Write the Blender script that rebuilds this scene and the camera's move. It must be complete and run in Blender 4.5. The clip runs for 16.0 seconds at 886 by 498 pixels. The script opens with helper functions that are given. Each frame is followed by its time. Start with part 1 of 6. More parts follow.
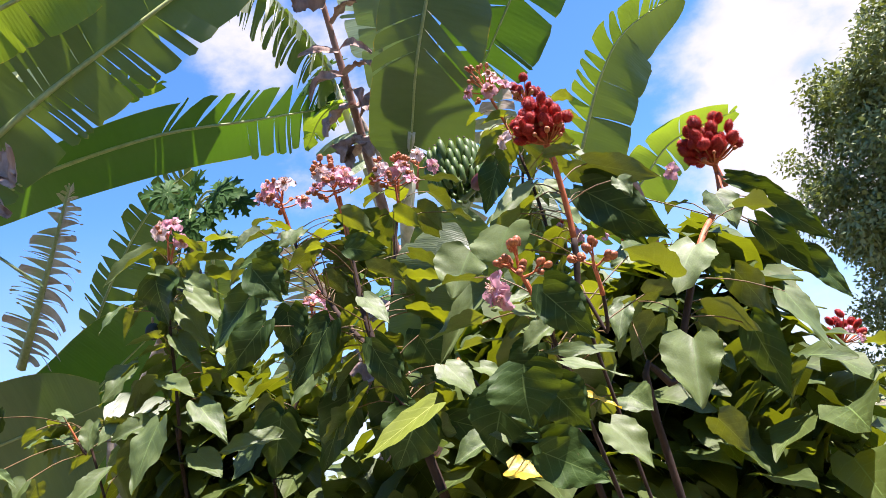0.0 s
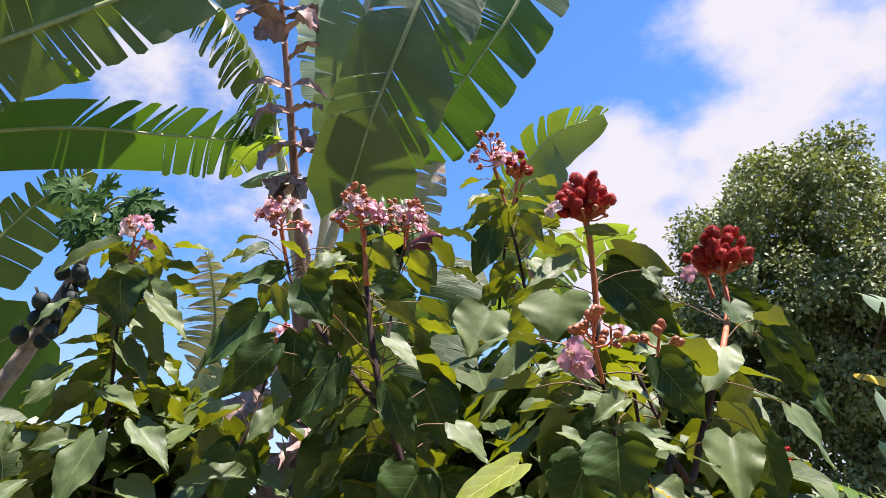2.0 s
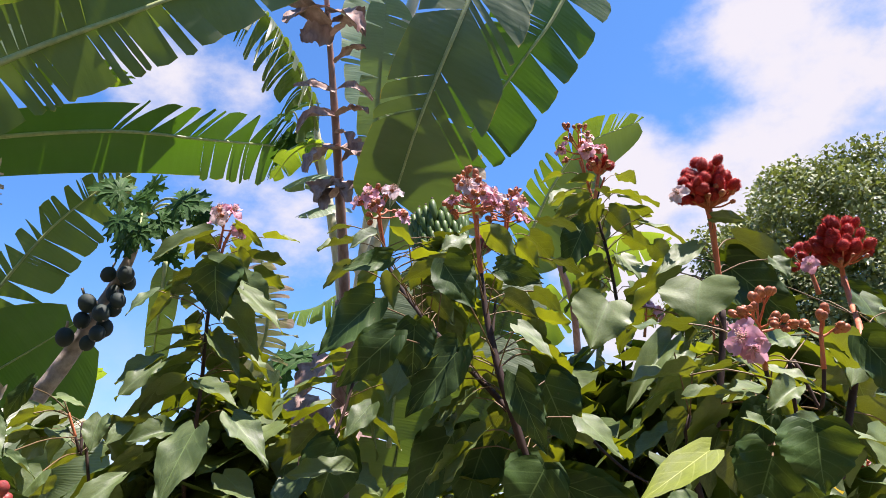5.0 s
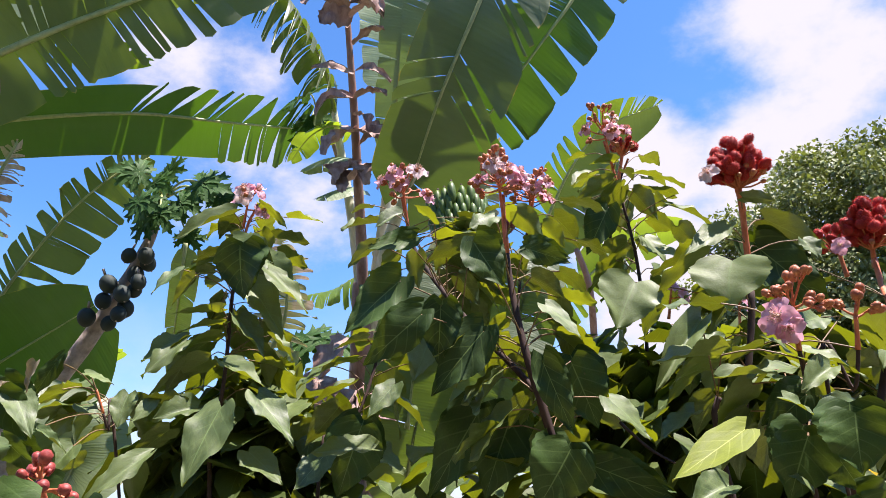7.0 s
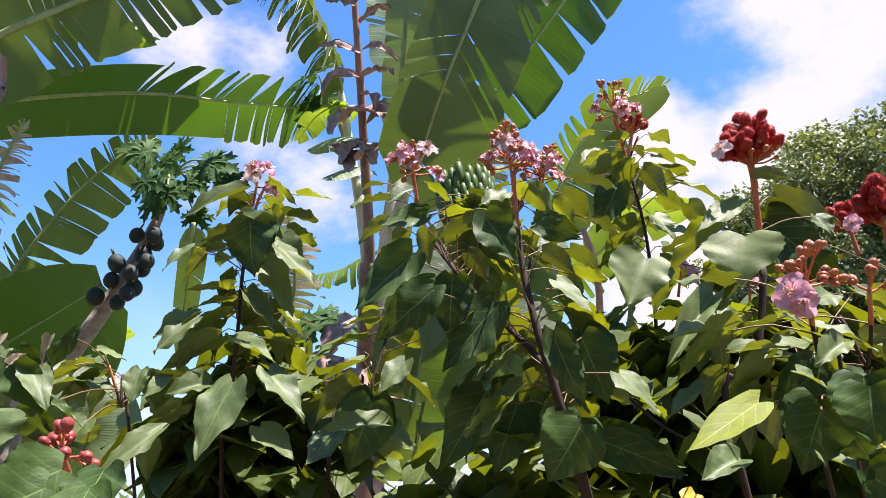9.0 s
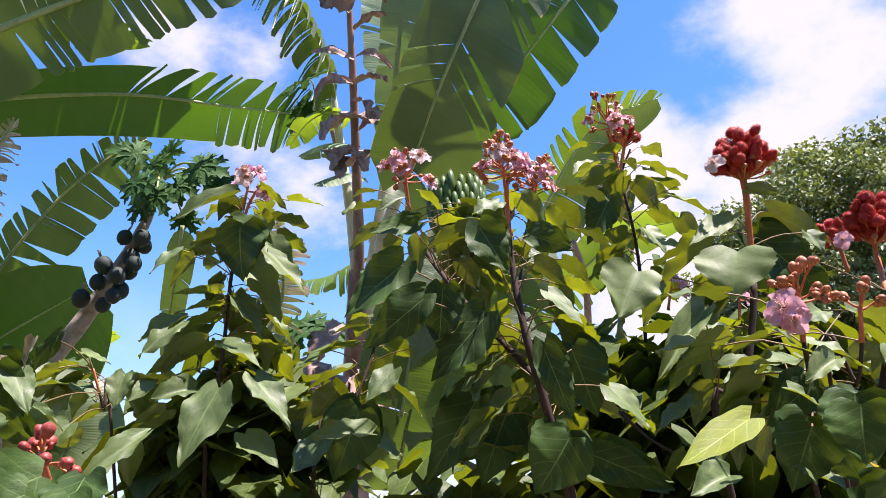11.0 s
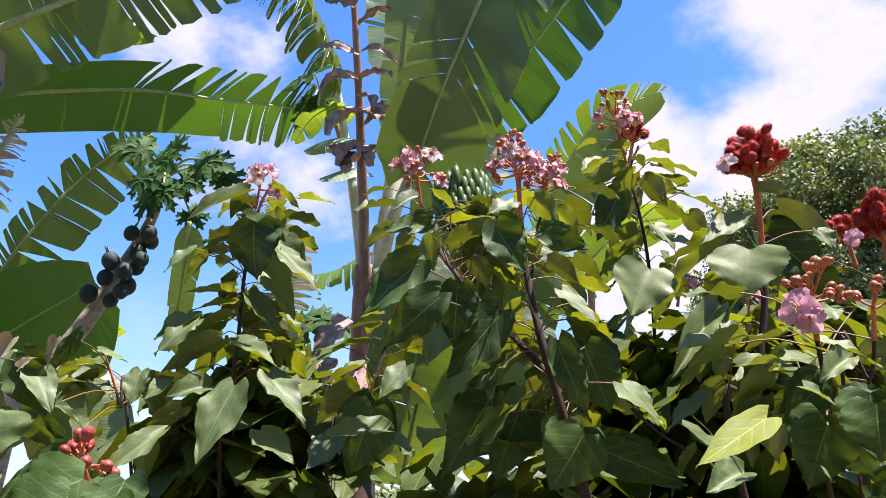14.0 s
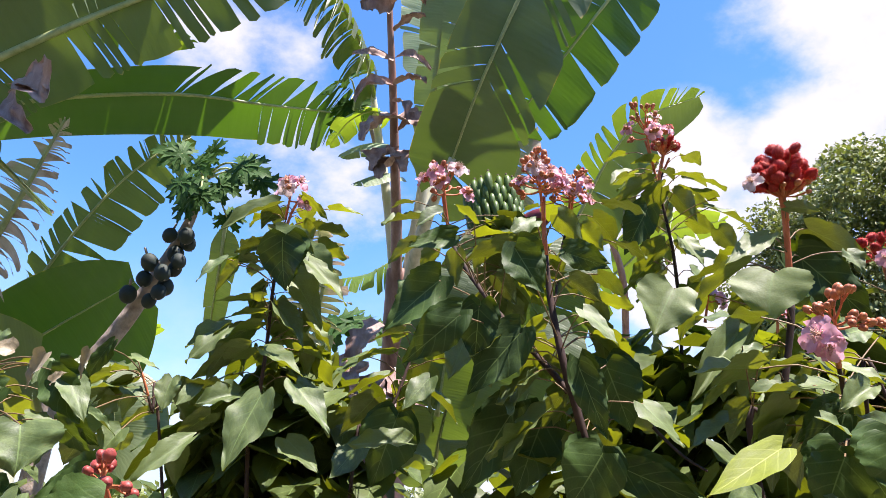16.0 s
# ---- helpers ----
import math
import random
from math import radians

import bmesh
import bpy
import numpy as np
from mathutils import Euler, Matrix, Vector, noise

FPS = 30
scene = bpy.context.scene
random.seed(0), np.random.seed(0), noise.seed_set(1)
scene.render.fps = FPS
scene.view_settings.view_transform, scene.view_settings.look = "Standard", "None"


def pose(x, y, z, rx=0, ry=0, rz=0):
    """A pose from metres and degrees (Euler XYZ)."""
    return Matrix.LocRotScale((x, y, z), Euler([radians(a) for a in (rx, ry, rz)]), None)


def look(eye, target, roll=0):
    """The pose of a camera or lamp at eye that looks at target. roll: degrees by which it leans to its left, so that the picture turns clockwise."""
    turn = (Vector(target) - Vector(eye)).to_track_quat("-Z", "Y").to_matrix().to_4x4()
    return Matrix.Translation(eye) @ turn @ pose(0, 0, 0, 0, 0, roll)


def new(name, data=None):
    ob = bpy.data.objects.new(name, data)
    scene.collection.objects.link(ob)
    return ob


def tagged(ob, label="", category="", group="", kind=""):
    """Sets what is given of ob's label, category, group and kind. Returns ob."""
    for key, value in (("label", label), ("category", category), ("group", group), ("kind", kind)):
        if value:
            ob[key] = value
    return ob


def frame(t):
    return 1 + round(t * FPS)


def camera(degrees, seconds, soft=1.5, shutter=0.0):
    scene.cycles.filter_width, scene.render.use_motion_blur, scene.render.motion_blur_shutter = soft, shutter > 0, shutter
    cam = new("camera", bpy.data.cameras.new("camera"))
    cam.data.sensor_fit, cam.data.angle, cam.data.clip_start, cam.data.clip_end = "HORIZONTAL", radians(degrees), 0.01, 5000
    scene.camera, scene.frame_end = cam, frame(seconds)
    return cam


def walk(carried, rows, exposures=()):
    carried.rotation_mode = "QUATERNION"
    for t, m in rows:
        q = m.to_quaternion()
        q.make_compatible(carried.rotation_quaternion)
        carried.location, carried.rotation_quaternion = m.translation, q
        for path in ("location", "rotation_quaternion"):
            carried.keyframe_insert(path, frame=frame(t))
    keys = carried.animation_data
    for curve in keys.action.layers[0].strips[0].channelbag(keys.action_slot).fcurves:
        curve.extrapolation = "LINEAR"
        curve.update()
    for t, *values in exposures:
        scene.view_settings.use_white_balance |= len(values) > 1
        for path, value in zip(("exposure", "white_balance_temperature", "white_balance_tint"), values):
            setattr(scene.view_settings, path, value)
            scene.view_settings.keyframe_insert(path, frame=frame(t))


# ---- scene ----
cam = camera(62.0, 16.0, soft=0.8)
PATH = [
    (0.0, 0.4986, -0.0616, 1.6079, 106.115, 10.819, 16.644),
    (0.3, 0.4588, -0.0661, 1.6224, 106.236, 10.821, 13.660),
    (0.5, 0.4182, -0.0739, 1.6166, 105.854, 10.155, 11.454),
    (0.6, 0.3937, -0.0720, 1.6247, 105.789, 9.320, 7.611),
    (0.7, 0.4026, -0.0845, 1.5915, 107.214, 8.955, 10.218),
    (1.0, 0.3069, -0.0809, 1.6309, 104.862, 9.771, 3.633),
    (1.2, 0.2750, -0.0860, 1.6340, 104.493, 9.300, 1.535),
    (1.5, 0.2324, -0.0886, 1.6372, 106.174, 5.364, 1.479),
    (2.0, 0.2047, -0.0602, 1.6222, 110.103, 3.148, 3.041),
    (2.5, 0.1787, -0.0235, 1.6079, 111.427, 1.747, 4.051),
    (3.0, 0.1728, -0.0106, 1.6065, 111.558, 2.291, 6.587),
    (3.2, 0.1648, -0.0050, 1.6039, 111.171, 2.091, 6.201),
    (5.3, 0.0101, -0.0079, 1.6056, 111.168, 2.562, 3.683),
    (5.5, 0.0080, -0.0088, 1.6047, 110.788, 2.249, 4.310),
    (6.0, -0.0018, -0.0126, 1.6032, 110.824, 2.162, 5.439),
    (6.5, -0.0080, -0.0097, 1.6003, 110.430, 1.947, 5.600),
    (7.0, 0.0000, 0.0000, 1.6000, 110.011, 1.879, 4.684),
    (7.5, 0.0011, -0.0014, 1.5984, 109.862, 1.890, 4.114),
    (8.0, -0.0031, 0.0031, 1.5919, 109.374, 1.698, 4.219),
    (8.5, -0.0130, -0.0011, 1.5925, 108.937, 1.741, 5.099),
    (9.0, -0.0096, 0.0027, 1.5925, 108.589, 1.709, 5.062),
    (9.5, -0.0093, 0.0010, 1.5955, 108.917, 1.565, 4.815),
    (9.7, -0.0111, 0.0042, 1.5954, 109.504, 1.661, 4.400),
    (12.0, -0.0161, 0.0097, 1.5950, 109.044, 0.118, 3.400),
    (12.5, -0.0201, 0.0007, 1.5984, 109.291, -0.657, 2.373),
    (13.0, -0.0233, 0.0071, 1.5975, 109.332, -0.906, 0.377),
    (13.5, -0.0345, 0.0010, 1.5994, 108.878, 1.021, 2.237),
    (14.0, -0.0328, -0.0053, 1.6014, 108.669, 0.966, 4.047),
    (14.5, -0.0369, -0.0234, 1.6062, 108.238, 1.018, 4.464),
    (15.0, -0.0256, -0.0122, 1.6103, 106.701, -0.634, 8.231),
    (15.5, -0.0151, -0.0134, 1.6214, 108.539, -1.361, 9.353),
    (16.0, -0.0105, -0.0245, 1.6214, 108.715, -0.649, 6.423),
]

walk(cam, [(t, pose(*p)) for t, *p in PATH], [(0.0, 1.58, 6500, 22), (1.2, 1.43, 6500, 22), (2.5, 1.34, 6500, 22), (6.0, 1.39, 6500, 22), (9.0, 1.52, 6500, 22), (12.0, 1.48, 6500, 22), (15.0, 1.52, 6500, 22), (16.0, 1.60, 6500, 22)])

# ---- sky, sun ----
SUN_TO = Vector((0.32, -0.12, 0.94)).normalized()
world = bpy.data.worlds.new("sky")
scene.world = world
world.use_nodes = True
wn = world.node_tree
wn.nodes.clear()


def wnode(kind, **values):
    n = wn.nodes.new(kind)
    for k, v in values.items():
        n.inputs[k].default_value = v
    return n


sky = wn.nodes.new("ShaderNodeTexSky")
sky.sky_type = "NISHITA"
sky.sun_disc = False
sky.sun_elevation = math.asin(SUN_TO.z)
sky.sun_rotation = math.atan2(SUN_TO.x, SUN_TO.y)
sky.air_density, sky.dust_density, sky.ozone_density = 1.0, 0.4, 2.5
coord = wn.nodes.new("ShaderNodeTexCoord")


def wmath(op, a, b=None, clamp=False):
    n = wn.nodes.new("ShaderNodeMath")
    n.operation, n.use_clamp = op, clamp
    for i, v in enumerate((a, b)):
        if v is None:
            continue
        if isinstance(v, (int, float)):
            n.inputs[i].default_value = v
        else:
            wn.links.new(v, n.inputs[i])
    return n.outputs[0]


def wnoise(scale, detail, rough, shift):
    m = wn.nodes.new("ShaderNodeMapping")
    m.inputs["Location"].default_value = shift
    m.inputs["Scale"].default_value = (1.0, 1.0, 1.5)
    wn.links.new(coord.outputs["Generated"], m.inputs["Vector"])
    n = wnode("ShaderNodeTexNoise", Scale=scale, Detail=detail, Roughness=rough)
    wn.links.new(m.outputs[0], n.inputs["Vector"])
    return n.outputs["Fac"]


fine = wnoise(7.0, 9.0, 0.58, (0.3, 1.7, 0.4))
broad = wnoise(2.4, 5.0, 0.5, (2.1, 0.2, 1.0))
# cloud banks: a direction, how wide it spreads, how thick it is
BANKS = [
    ((0.438, 0.737, 0.515), 12, 1.5),
    ((0.353, 0.770, 0.548), 6, 0.9),
    ((0.416, 0.801, 0.432), 10, 1.6),
    ((0.593, 0.704, 0.420), 15, 1.4),
    ((0.326, 0.868, 0.372), 7, 1.6),
    ((0.215, 0.890, 0.365), 8, 1.8),
    ((0.243, 0.937, 0.250), 9, 1.8),
    ((-0.366, 0.764, 0.538), 5, 0.9),
    ((-0.315, 0.780, 0.540), 5, 0.7),
    ((-0.305, 0.853, 0.425), 6, 0.85),
    ((-0.240, 0.895, 0.385), 5, 0.8),
]
cloud = wmath("MULTIPLY", wmath("SUBTRACT", broad, 0.66), 1.2, True)
for direction, spread, thick in BANKS:
    dot = wn.nodes.new("ShaderNodeVectorMath")
    dot.operation = "DOT_PRODUCT"
    wn.links.new(coord.outputs["Generated"], dot.inputs[0])
    dot.inputs[1].default_value = Vector(direction).normalized()
    near = wmath("DIVIDE", wmath("SUBTRACT", dot.outputs["Value"], math.cos(radians(spread))), 1 - math.cos(radians(spread)))
    near = wmath("ADD", wmath("MULTIPLY", near, thick), wmath("MULTIPLY", wmath("SUBTRACT", fine, 0.5), 4.2))
    cloud = wmath("MAXIMUM", cloud, wmath("MULTIPLY", near, 0.62, True))
height = wn.nodes.new("ShaderNodeSeparateXYZ")
wn.links.new(coord.outputs["Generated"], height.inputs[0])
haze = wmath("MULTIPLY", wmath("SUBTRACT", 0.38, height.outputs[2]), 2.2, True)
cloud = wmath("MAXIMUM", cloud, wmath("MULTIPLY", haze, wmath("ADD", fine, 0.35)))
ramp = wn.nodes.new("ShaderNodeMapRange")
ramp.interpolation_type = "SMOOTHSTEP"
ramp.inputs["From Max"].default_value = 1.0
wn.links.new(cloud, ramp.inputs["Value"])
mix = wn.nodes.new("ShaderNodeMix")
mix.data_type = "RGBA"
puff = wn.nodes.new("ShaderNodeMix")
puff.data_type = "RGBA"
puff.inputs["A"].default_value, puff.inputs["B"].default_value = (3.6, 4.1, 5.0, 1), (5.15, 5.25, 5.45, 1)
wn.links.new(wmath("MULTIPLY", wmath("SUBTRACT", wmath("MULTIPLY", wmath("ADD", fine, broad), 0.5), 0.36), 5.5, True), puff.inputs["Factor"])
wn.links.new(puff.outputs["Result"], mix.inputs["B"])
wn.links.new(ramp.outputs["Result"], mix.inputs["Factor"])
tone = wn.nodes.new("ShaderNodeMix")
tone.data_type, tone.blend_type = "RGBA", "MULTIPLY"
tone.inputs["Factor"].default_value = 1.0
tone.inputs["B"].default_value = (0.66, 1.16, 1.55, 1)
wn.links.new(sky.outputs[0], tone.inputs["A"])
wn.links.new(tone.outputs["Result"], mix.inputs["A"])
bg = wnode("ShaderNodeBackground", Strength=0.066)
wn.links.new(mix.outputs["Result"], bg.inputs["Color"])
wn.links.new(bg.outputs[0], wn.nodes.new("ShaderNodeOutputWorld").inputs[0])

sun = new("sun", bpy.data.lights.new("sun", "SUN"))
sun.data.energy, sun.data.angle, sun.data.color = 4.9, radians(0.53), (1.0, 0.95, 0.86)
sun.matrix_world = look(SUN_TO * 30, (0, 0, 0))

# ---- materials ----
class Nodes:
    """A small helper for node materials."""

    def __init__(self, name):
        self.mat = bpy.data.materials.new(name)
        self.mat.use_nodes = True
        self.t = self.mat.node_tree
        self.t.nodes.clear()

    def add(self, kind, **values):
        n = self.t.nodes.new(kind)
        for k, v in values.items():
            self.put(n, k, v)
        return n

    def put(self, n, k, v):
        s = n.inputs[k]
        if hasattr(v, "is_output"):
            self.t.links.new(v, s)
        else:
            s.default_value = (*v, 1) if isinstance(v, tuple) and len(v) == 3 and s.type == "RGBA" else v

    def math(self, op, a, b=0.0, c=0.0, clamp=False):
        n = self.t.nodes.new("ShaderNodeMath")
        n.operation, n.use_clamp = op, clamp
        for i, v in enumerate((a, b, c)):
            if hasattr(v, "is_output"):
                self.t.links.new(v, n.inputs[i])
            else:
                n.inputs[i].default_value = v
        return n.outputs[0]

    def mix(self, f, a, b, blend="MIX"):
        n = self.t.nodes.new("ShaderNodeMix")
        n.data_type, n.blend_type = "RGBA", blend
        self.put(n, "Factor", f)
        self.put(n, "A", a)
        self.put(n, "B", b)
        return n.outputs["Result"]

    def noise(self, scale, detail=4.0, rough=0.55, vector=None):
        n = self.add("ShaderNodeTexNoise", Scale=scale, Detail=detail, Roughness=rough)
        if vector is None:
            vector = self.add("ShaderNodeTexCoord").outputs["Object"]
        self.t.links.new(vector, n.inputs["Vector"])
        return n.outputs["Fac"]

    def span(self, v, a, b, c=0.0, d=1.0):
        n = self.add("ShaderNodeMapRange")
        for k, x in (("Value", v), ("From Min", a), ("From Max", b), ("To Min", c), ("To Max", d)):
            self.put(n, k, x)
        return n.outputs["Result"]

    def bump(self, height, strength, distance):
        return self.add("ShaderNodeBump", Height=height, Strength=strength, Distance=distance).outputs[0]

    def finish(self, shader):
        o = self.t.nodes.new("ShaderNodeOutputMaterial")
        self.t.links.new(shader, o.inputs["Surface"])
        return self.mat


def leaf_material(name, low, high, through_colour, share, rough=0.42, vein=(0.16, 0.24, 0.07), blemish=0.35, island=False, coat=0.5):
    """A broad leaf with a midrib, side veins, blotches and light that passes through. The UV map runs along and across the leaf."""
    m = Nodes(name)
    uv = m.add("ShaderNodeSeparateXYZ", Vector=m.add("ShaderNodeUVMap").outputs[0])
    u, v = uv.outputs[0], m.math("ABSOLUTE", m.math("SUBTRACT", uv.outputs[1], 0.5))
    if island:
        rnd = m.add("ShaderNodeNewGeometry").outputs["Random Per Island"]
    else:
        rnd = m.add("ShaderNodeObjectInfo").outputs["Random"]
    offset = m.add("ShaderNodeCombineXYZ", X=m.math("MULTIPLY", rnd, 37.0), Y=m.math("MULTIPLY", rnd, 11.0))
    at = m.add("ShaderNodeVectorMath")
    at.operation = "ADD"
    m.t.links.new(m.add("ShaderNodeUVMap").outputs[0], at.inputs[0])
    m.t.links.new(offset.outputs[0], at.inputs[1])
    blotch = m.noise(3.5, 5, 0.6, at.outputs[0])
    grain = m.noise(38, 3, 0.6, at.outputs[0])
    col = m.mix(m.span(rnd, 0.0, 1.0), low, high)
    col = m.mix(m.span(blotch, 0.42, 0.75, 0.0, 0.55), col, tuple(min(1.0, c * 1.7) for c in high))
    col = m.mix(m.span(grain, 0.35, 0.7, 0.0, 0.3), col, tuple(c * 0.6 for c in low))
    # side veins run forward from the midrib
    wave = m.math("SINE", m.math("MULTIPLY", m.math("SUBTRACT", u, m.math("MULTIPLY", v, 0.55)), 34.0))
    side = m.math("MULTIPLY", m.span(wave, 0.90, 1.0), m.span(v, 0.0, 0.5, 1.0, 0.35))
    mid = m.span(v, 0.006, 0.016, 1.0, 0.0)
    veins = m.math("MAXIMUM", m.math("MULTIPLY", side, 0.42), mid)
    col = m.mix(m.math("MULTIPLY", veins, 0.8), col, vein)
    spots = m.span(m.noise(9, 2, 0.5, at.outputs[0]), 0.70, 0.76, 0.0, blemish)
    col = m.mix(spots, col, (0.20, 0.13, 0.06))
    quilt = m.math("ADD", m.math("MULTIPLY", wave, -0.05), m.math("MULTIPLY", blotch, 1.6))
    nrm = m.bump(quilt, 0.16, 0.005)
    p = m.add("ShaderNodeBsdfPrincipled", **{"Base Color": col, "Roughness": m.span(blotch, 0.3, 0.7, rough - 0.07, rough + 0.14), "Normal": nrm, "Specular IOR Level": coat})
    thr = m.mix(m.math("MULTIPLY", veins, 0.5), m.mix(m.span(blotch, 0.3, 0.7, 0.0, 0.6), through_colour, tuple(c * 0.55 for c in through_colour)), tuple(c * 0.5 for c in through_colour))
    tr = m.add("ShaderNodeBsdfTranslucent", Color=thr, Normal=nrm)
    # some leaves are thicker than others
    s = m.add("ShaderNodeMixShader", Fac=m.span(m.math("FRACT", m.math("MULTIPLY", rnd, 7.31)), 0.0, 1.0, share * 0.25, share * 1.75))
    m.t.links.new(p.outputs[0], s.inputs[1])
    m.t.links.new(tr.outputs[0], s.inputs[2])
    return m.finish(s.outputs[0])


def banana_material(name, low, high, through_colour, share, dry=0.0, wax=0.0):
    """A banana blade: fine parallel ribs across it, yellow torn edges, brown where it dries."""
    m = Nodes(name)
    uvn = m.add("ShaderNodeUVMap").outputs[0]
    uv = m.add("ShaderNodeSeparateXYZ", Vector=uvn)
    u, v = uv.outputs[0], m.math("ABSOLUTE", m.math("SUBTRACT", uv.outputs[1], 0.5))
    rib = m.math("SINE", m.math("MULTIPLY", u, 420.0))
    coarse = m.math("SINE", m.math("MULTIPLY", u, 74.0))
    lon = m.add("ShaderNodeMapping", Vector=uvn, Scale=(26.0, 1.6, 1.0)).outputs[0]
    streak = m.noise(1.0, 4, 0.6, lon)
    cloudy = m.noise(2.2, 4, 0.55, uvn)
    rnd = m.add("ShaderNodeNewGeometry").outputs["Random Per Island"]
    col = m.mix(m.span(streak, 0.3, 0.7), low, high)
    col = m.mix(m.math("MULTIPLY", rnd, 0.35), col, tuple(c * 1.35 for c in high))
    col = m.mix(m.span(cloudy, 0.45, 0.8, 0.0, 0.3), col, (0.16, 0.22, 0.12))
    if wax:
        col = m.mix(wax, col, (0.48, 0.52, 0.44))
    edge = m.math("MULTIPLY", m.span(m.math("ADD", v, m.math("MULTIPLY", streak, 0.06)), 0.548, 0.562), m.span(cloudy, 0.35, 0.6))
    col = m.mix(edge, col, (0.42, 0.34, 0.05))
    brown = m.mix(m.span(streak, 0.3, 0.7), (0.30, 0.19, 0.11), (0.70, 0.58, 0.45))
    withered = m.span(m.math("ADD", m.math("MULTIPLY", v, 0.6), m.math("ADD", m.math("MULTIPLY", cloudy, 0.9), m.math("MULTIPLY", rnd, 0.5))), 1.45 - 1.4 * dry, 1.6 - 1.4 * dry)
    col = m.mix(withered, col, brown)
    h = m.math("ADD", m.math("MULTIPLY", rib, 0.03), m.math("ADD", m.math("MULTIPLY", coarse, 0.06), m.math("MULTIPLY", streak, 0.8)))
    nrm = m.bump(h, 0.45, 0.01)
    p = m.add("ShaderNodeBsdfPrincipled", **{"Base Color": col, "Roughness": m.span(cloudy, 0.3, 0.7, 0.33, 0.5), "Normal": nrm, "Specular IOR Level": 0.5})
    thr = m.mix(m.math("MULTIPLY", m.span(rib, 0.0, 1.0), 0.08), through_colour, tuple(c * 0.6 for c in through_colour))
    thr = m.mix(m.span(cloudy, 0.3, 0.75, 0.0, 0.5), thr, tuple(c * 0.6 for c in through_colour))
    thr = m.mix(edge, thr, (0.6, 0.45, 0.06))
    thr = m.mix(withered, thr, brown)
    tr = m.add("ShaderNodeBsdfTranslucent", Color=thr, Normal=nrm)
    s = m.add("ShaderNodeMixShader", Fac=share)
    m.t.links.new(p.outputs[0], s.inputs[1])
    m.t.links.new(tr.outputs[0], s.inputs[2])
    return m.finish(s.outputs[0])


def bark_material(name, low, high, scale=30.0, stretch=(1, 1, 0.25), rough=0.75, relief=0.006, ring=0.0, strength=0.6):
    m = Nodes(name)
    at = m.add("ShaderNodeMapping", Vector=m.add("ShaderNodeTexCoord").outputs["Object"], Scale=stretch).outputs[0]
    a, b = m.noise(scale, 6, 0.62, at), m.noise(scale * 0.18, 4, 0.55, at)
    col = m.mix(m.span(a, 0.35, 0.65), low, high)
    col = m.mix(m.span(b, 0.45, 0.7, 0.0, 0.6), col, tuple(0.5 * (x + y) * 1.4 for x, y in zip(low, high)))
    h = a
    if ring:
        z = m.add("ShaderNodeSeparateXYZ", Vector=m.add("ShaderNodeTexCoord").outputs["Object"]).outputs[2]
        h = m.math("ADD", a, m.math("MULTIPLY", m.math("SINE", m.math("MULTIPLY", z, ring)), 0.5))
    p = m.add("ShaderNodeBsdfPrincipled", **{"Base Color": col, "Roughness": rough, "Normal": m.bump(h, strength, relief)})
    return m.finish(p.outputs[0])


def skin_material(name, low, high, through_colour=None, share=0.0, rough=0.5, scale=60.0, fuzz=0.0, relief=0.002):
    """Petals, pods, fruit: a soft skin with two scales of variation and a different shade for each piece."""
    m = Nodes(name)
    rnd = m.add("ShaderNodeObjectInfo").outputs["Random"]
    a, b = m.noise(scale, 4, 0.6), m.noise(scale * 0.2, 3, 0.5)
    col = m.mix(m.span(a, 0.35, 0.65), low, high)
    col = m.mix(m.span(b, 0.4, 0.7, 0.0, 0.5), col, low)
    col = m.mix(m.math("MULTIPLY", rnd, 0.45), col, tuple(c * 0.6 for c in low))
    p = m.add("ShaderNodeBsdfPrincipled", **{"Base Color": col, "Roughness": rough, "Normal": m.bump(a, 0.4, relief)})
    if fuzz:
        p.inputs["Sheen Weight"].default_value = fuzz
        p.inputs["Sheen Tint"].default_value = (*high, 1)
    if not share:
        return m.finish(p.outputs[0])
    tr = m.add("ShaderNodeBsdfTranslucent", Color=through_colour)
    s = m.add("ShaderNodeMixShader", Fac=share)
    m.t.links.new(p.outputs[0], s.inputs[1])
    m.t.links.new(tr.outputs[0], s.inputs[2])
    return m.finish(s.outputs[0])


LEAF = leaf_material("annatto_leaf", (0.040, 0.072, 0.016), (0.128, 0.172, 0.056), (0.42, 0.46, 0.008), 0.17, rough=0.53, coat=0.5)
# darker copy of the leaf above: shade put into the colour of hanging leaves
LEAF_SHADE = leaf_material("shaded_annatto_leaf", (0.020, 0.046, 0.010), (0.044, 0.084, 0.016), (0.24, 0.34, 0.008), 0.08, rough=0.55, coat=0.26)
# darker than LEAF: shade among the crowded leaves, put into the colour
LEAF_STUFF = leaf_material("annatto_leaf_mass", (0.032, 0.056, 0.012), (0.075, 0.105, 0.026), (0.40, 0.46, 0.010), 0.18, coat=0.35, rough=0.5, island=True)
LEAF_YELLOW = leaf_material("yellowing_leaf", (0.13, 0.17, 0.018), (0.18, 0.21, 0.028), (0.40, 0.43, 0.03), 0.3, rough=0.6, coat=0.2, vein=(0.42, 0.45, 0.12))
LEAF_GOLD = leaf_material("dying_leaf", (0.50, 0.34, 0.03), (0.62, 0.44, 0.04), (0.70, 0.48, 0.04), 0.35, vein=(0.5, 0.4, 0.12), blemish=0.8)
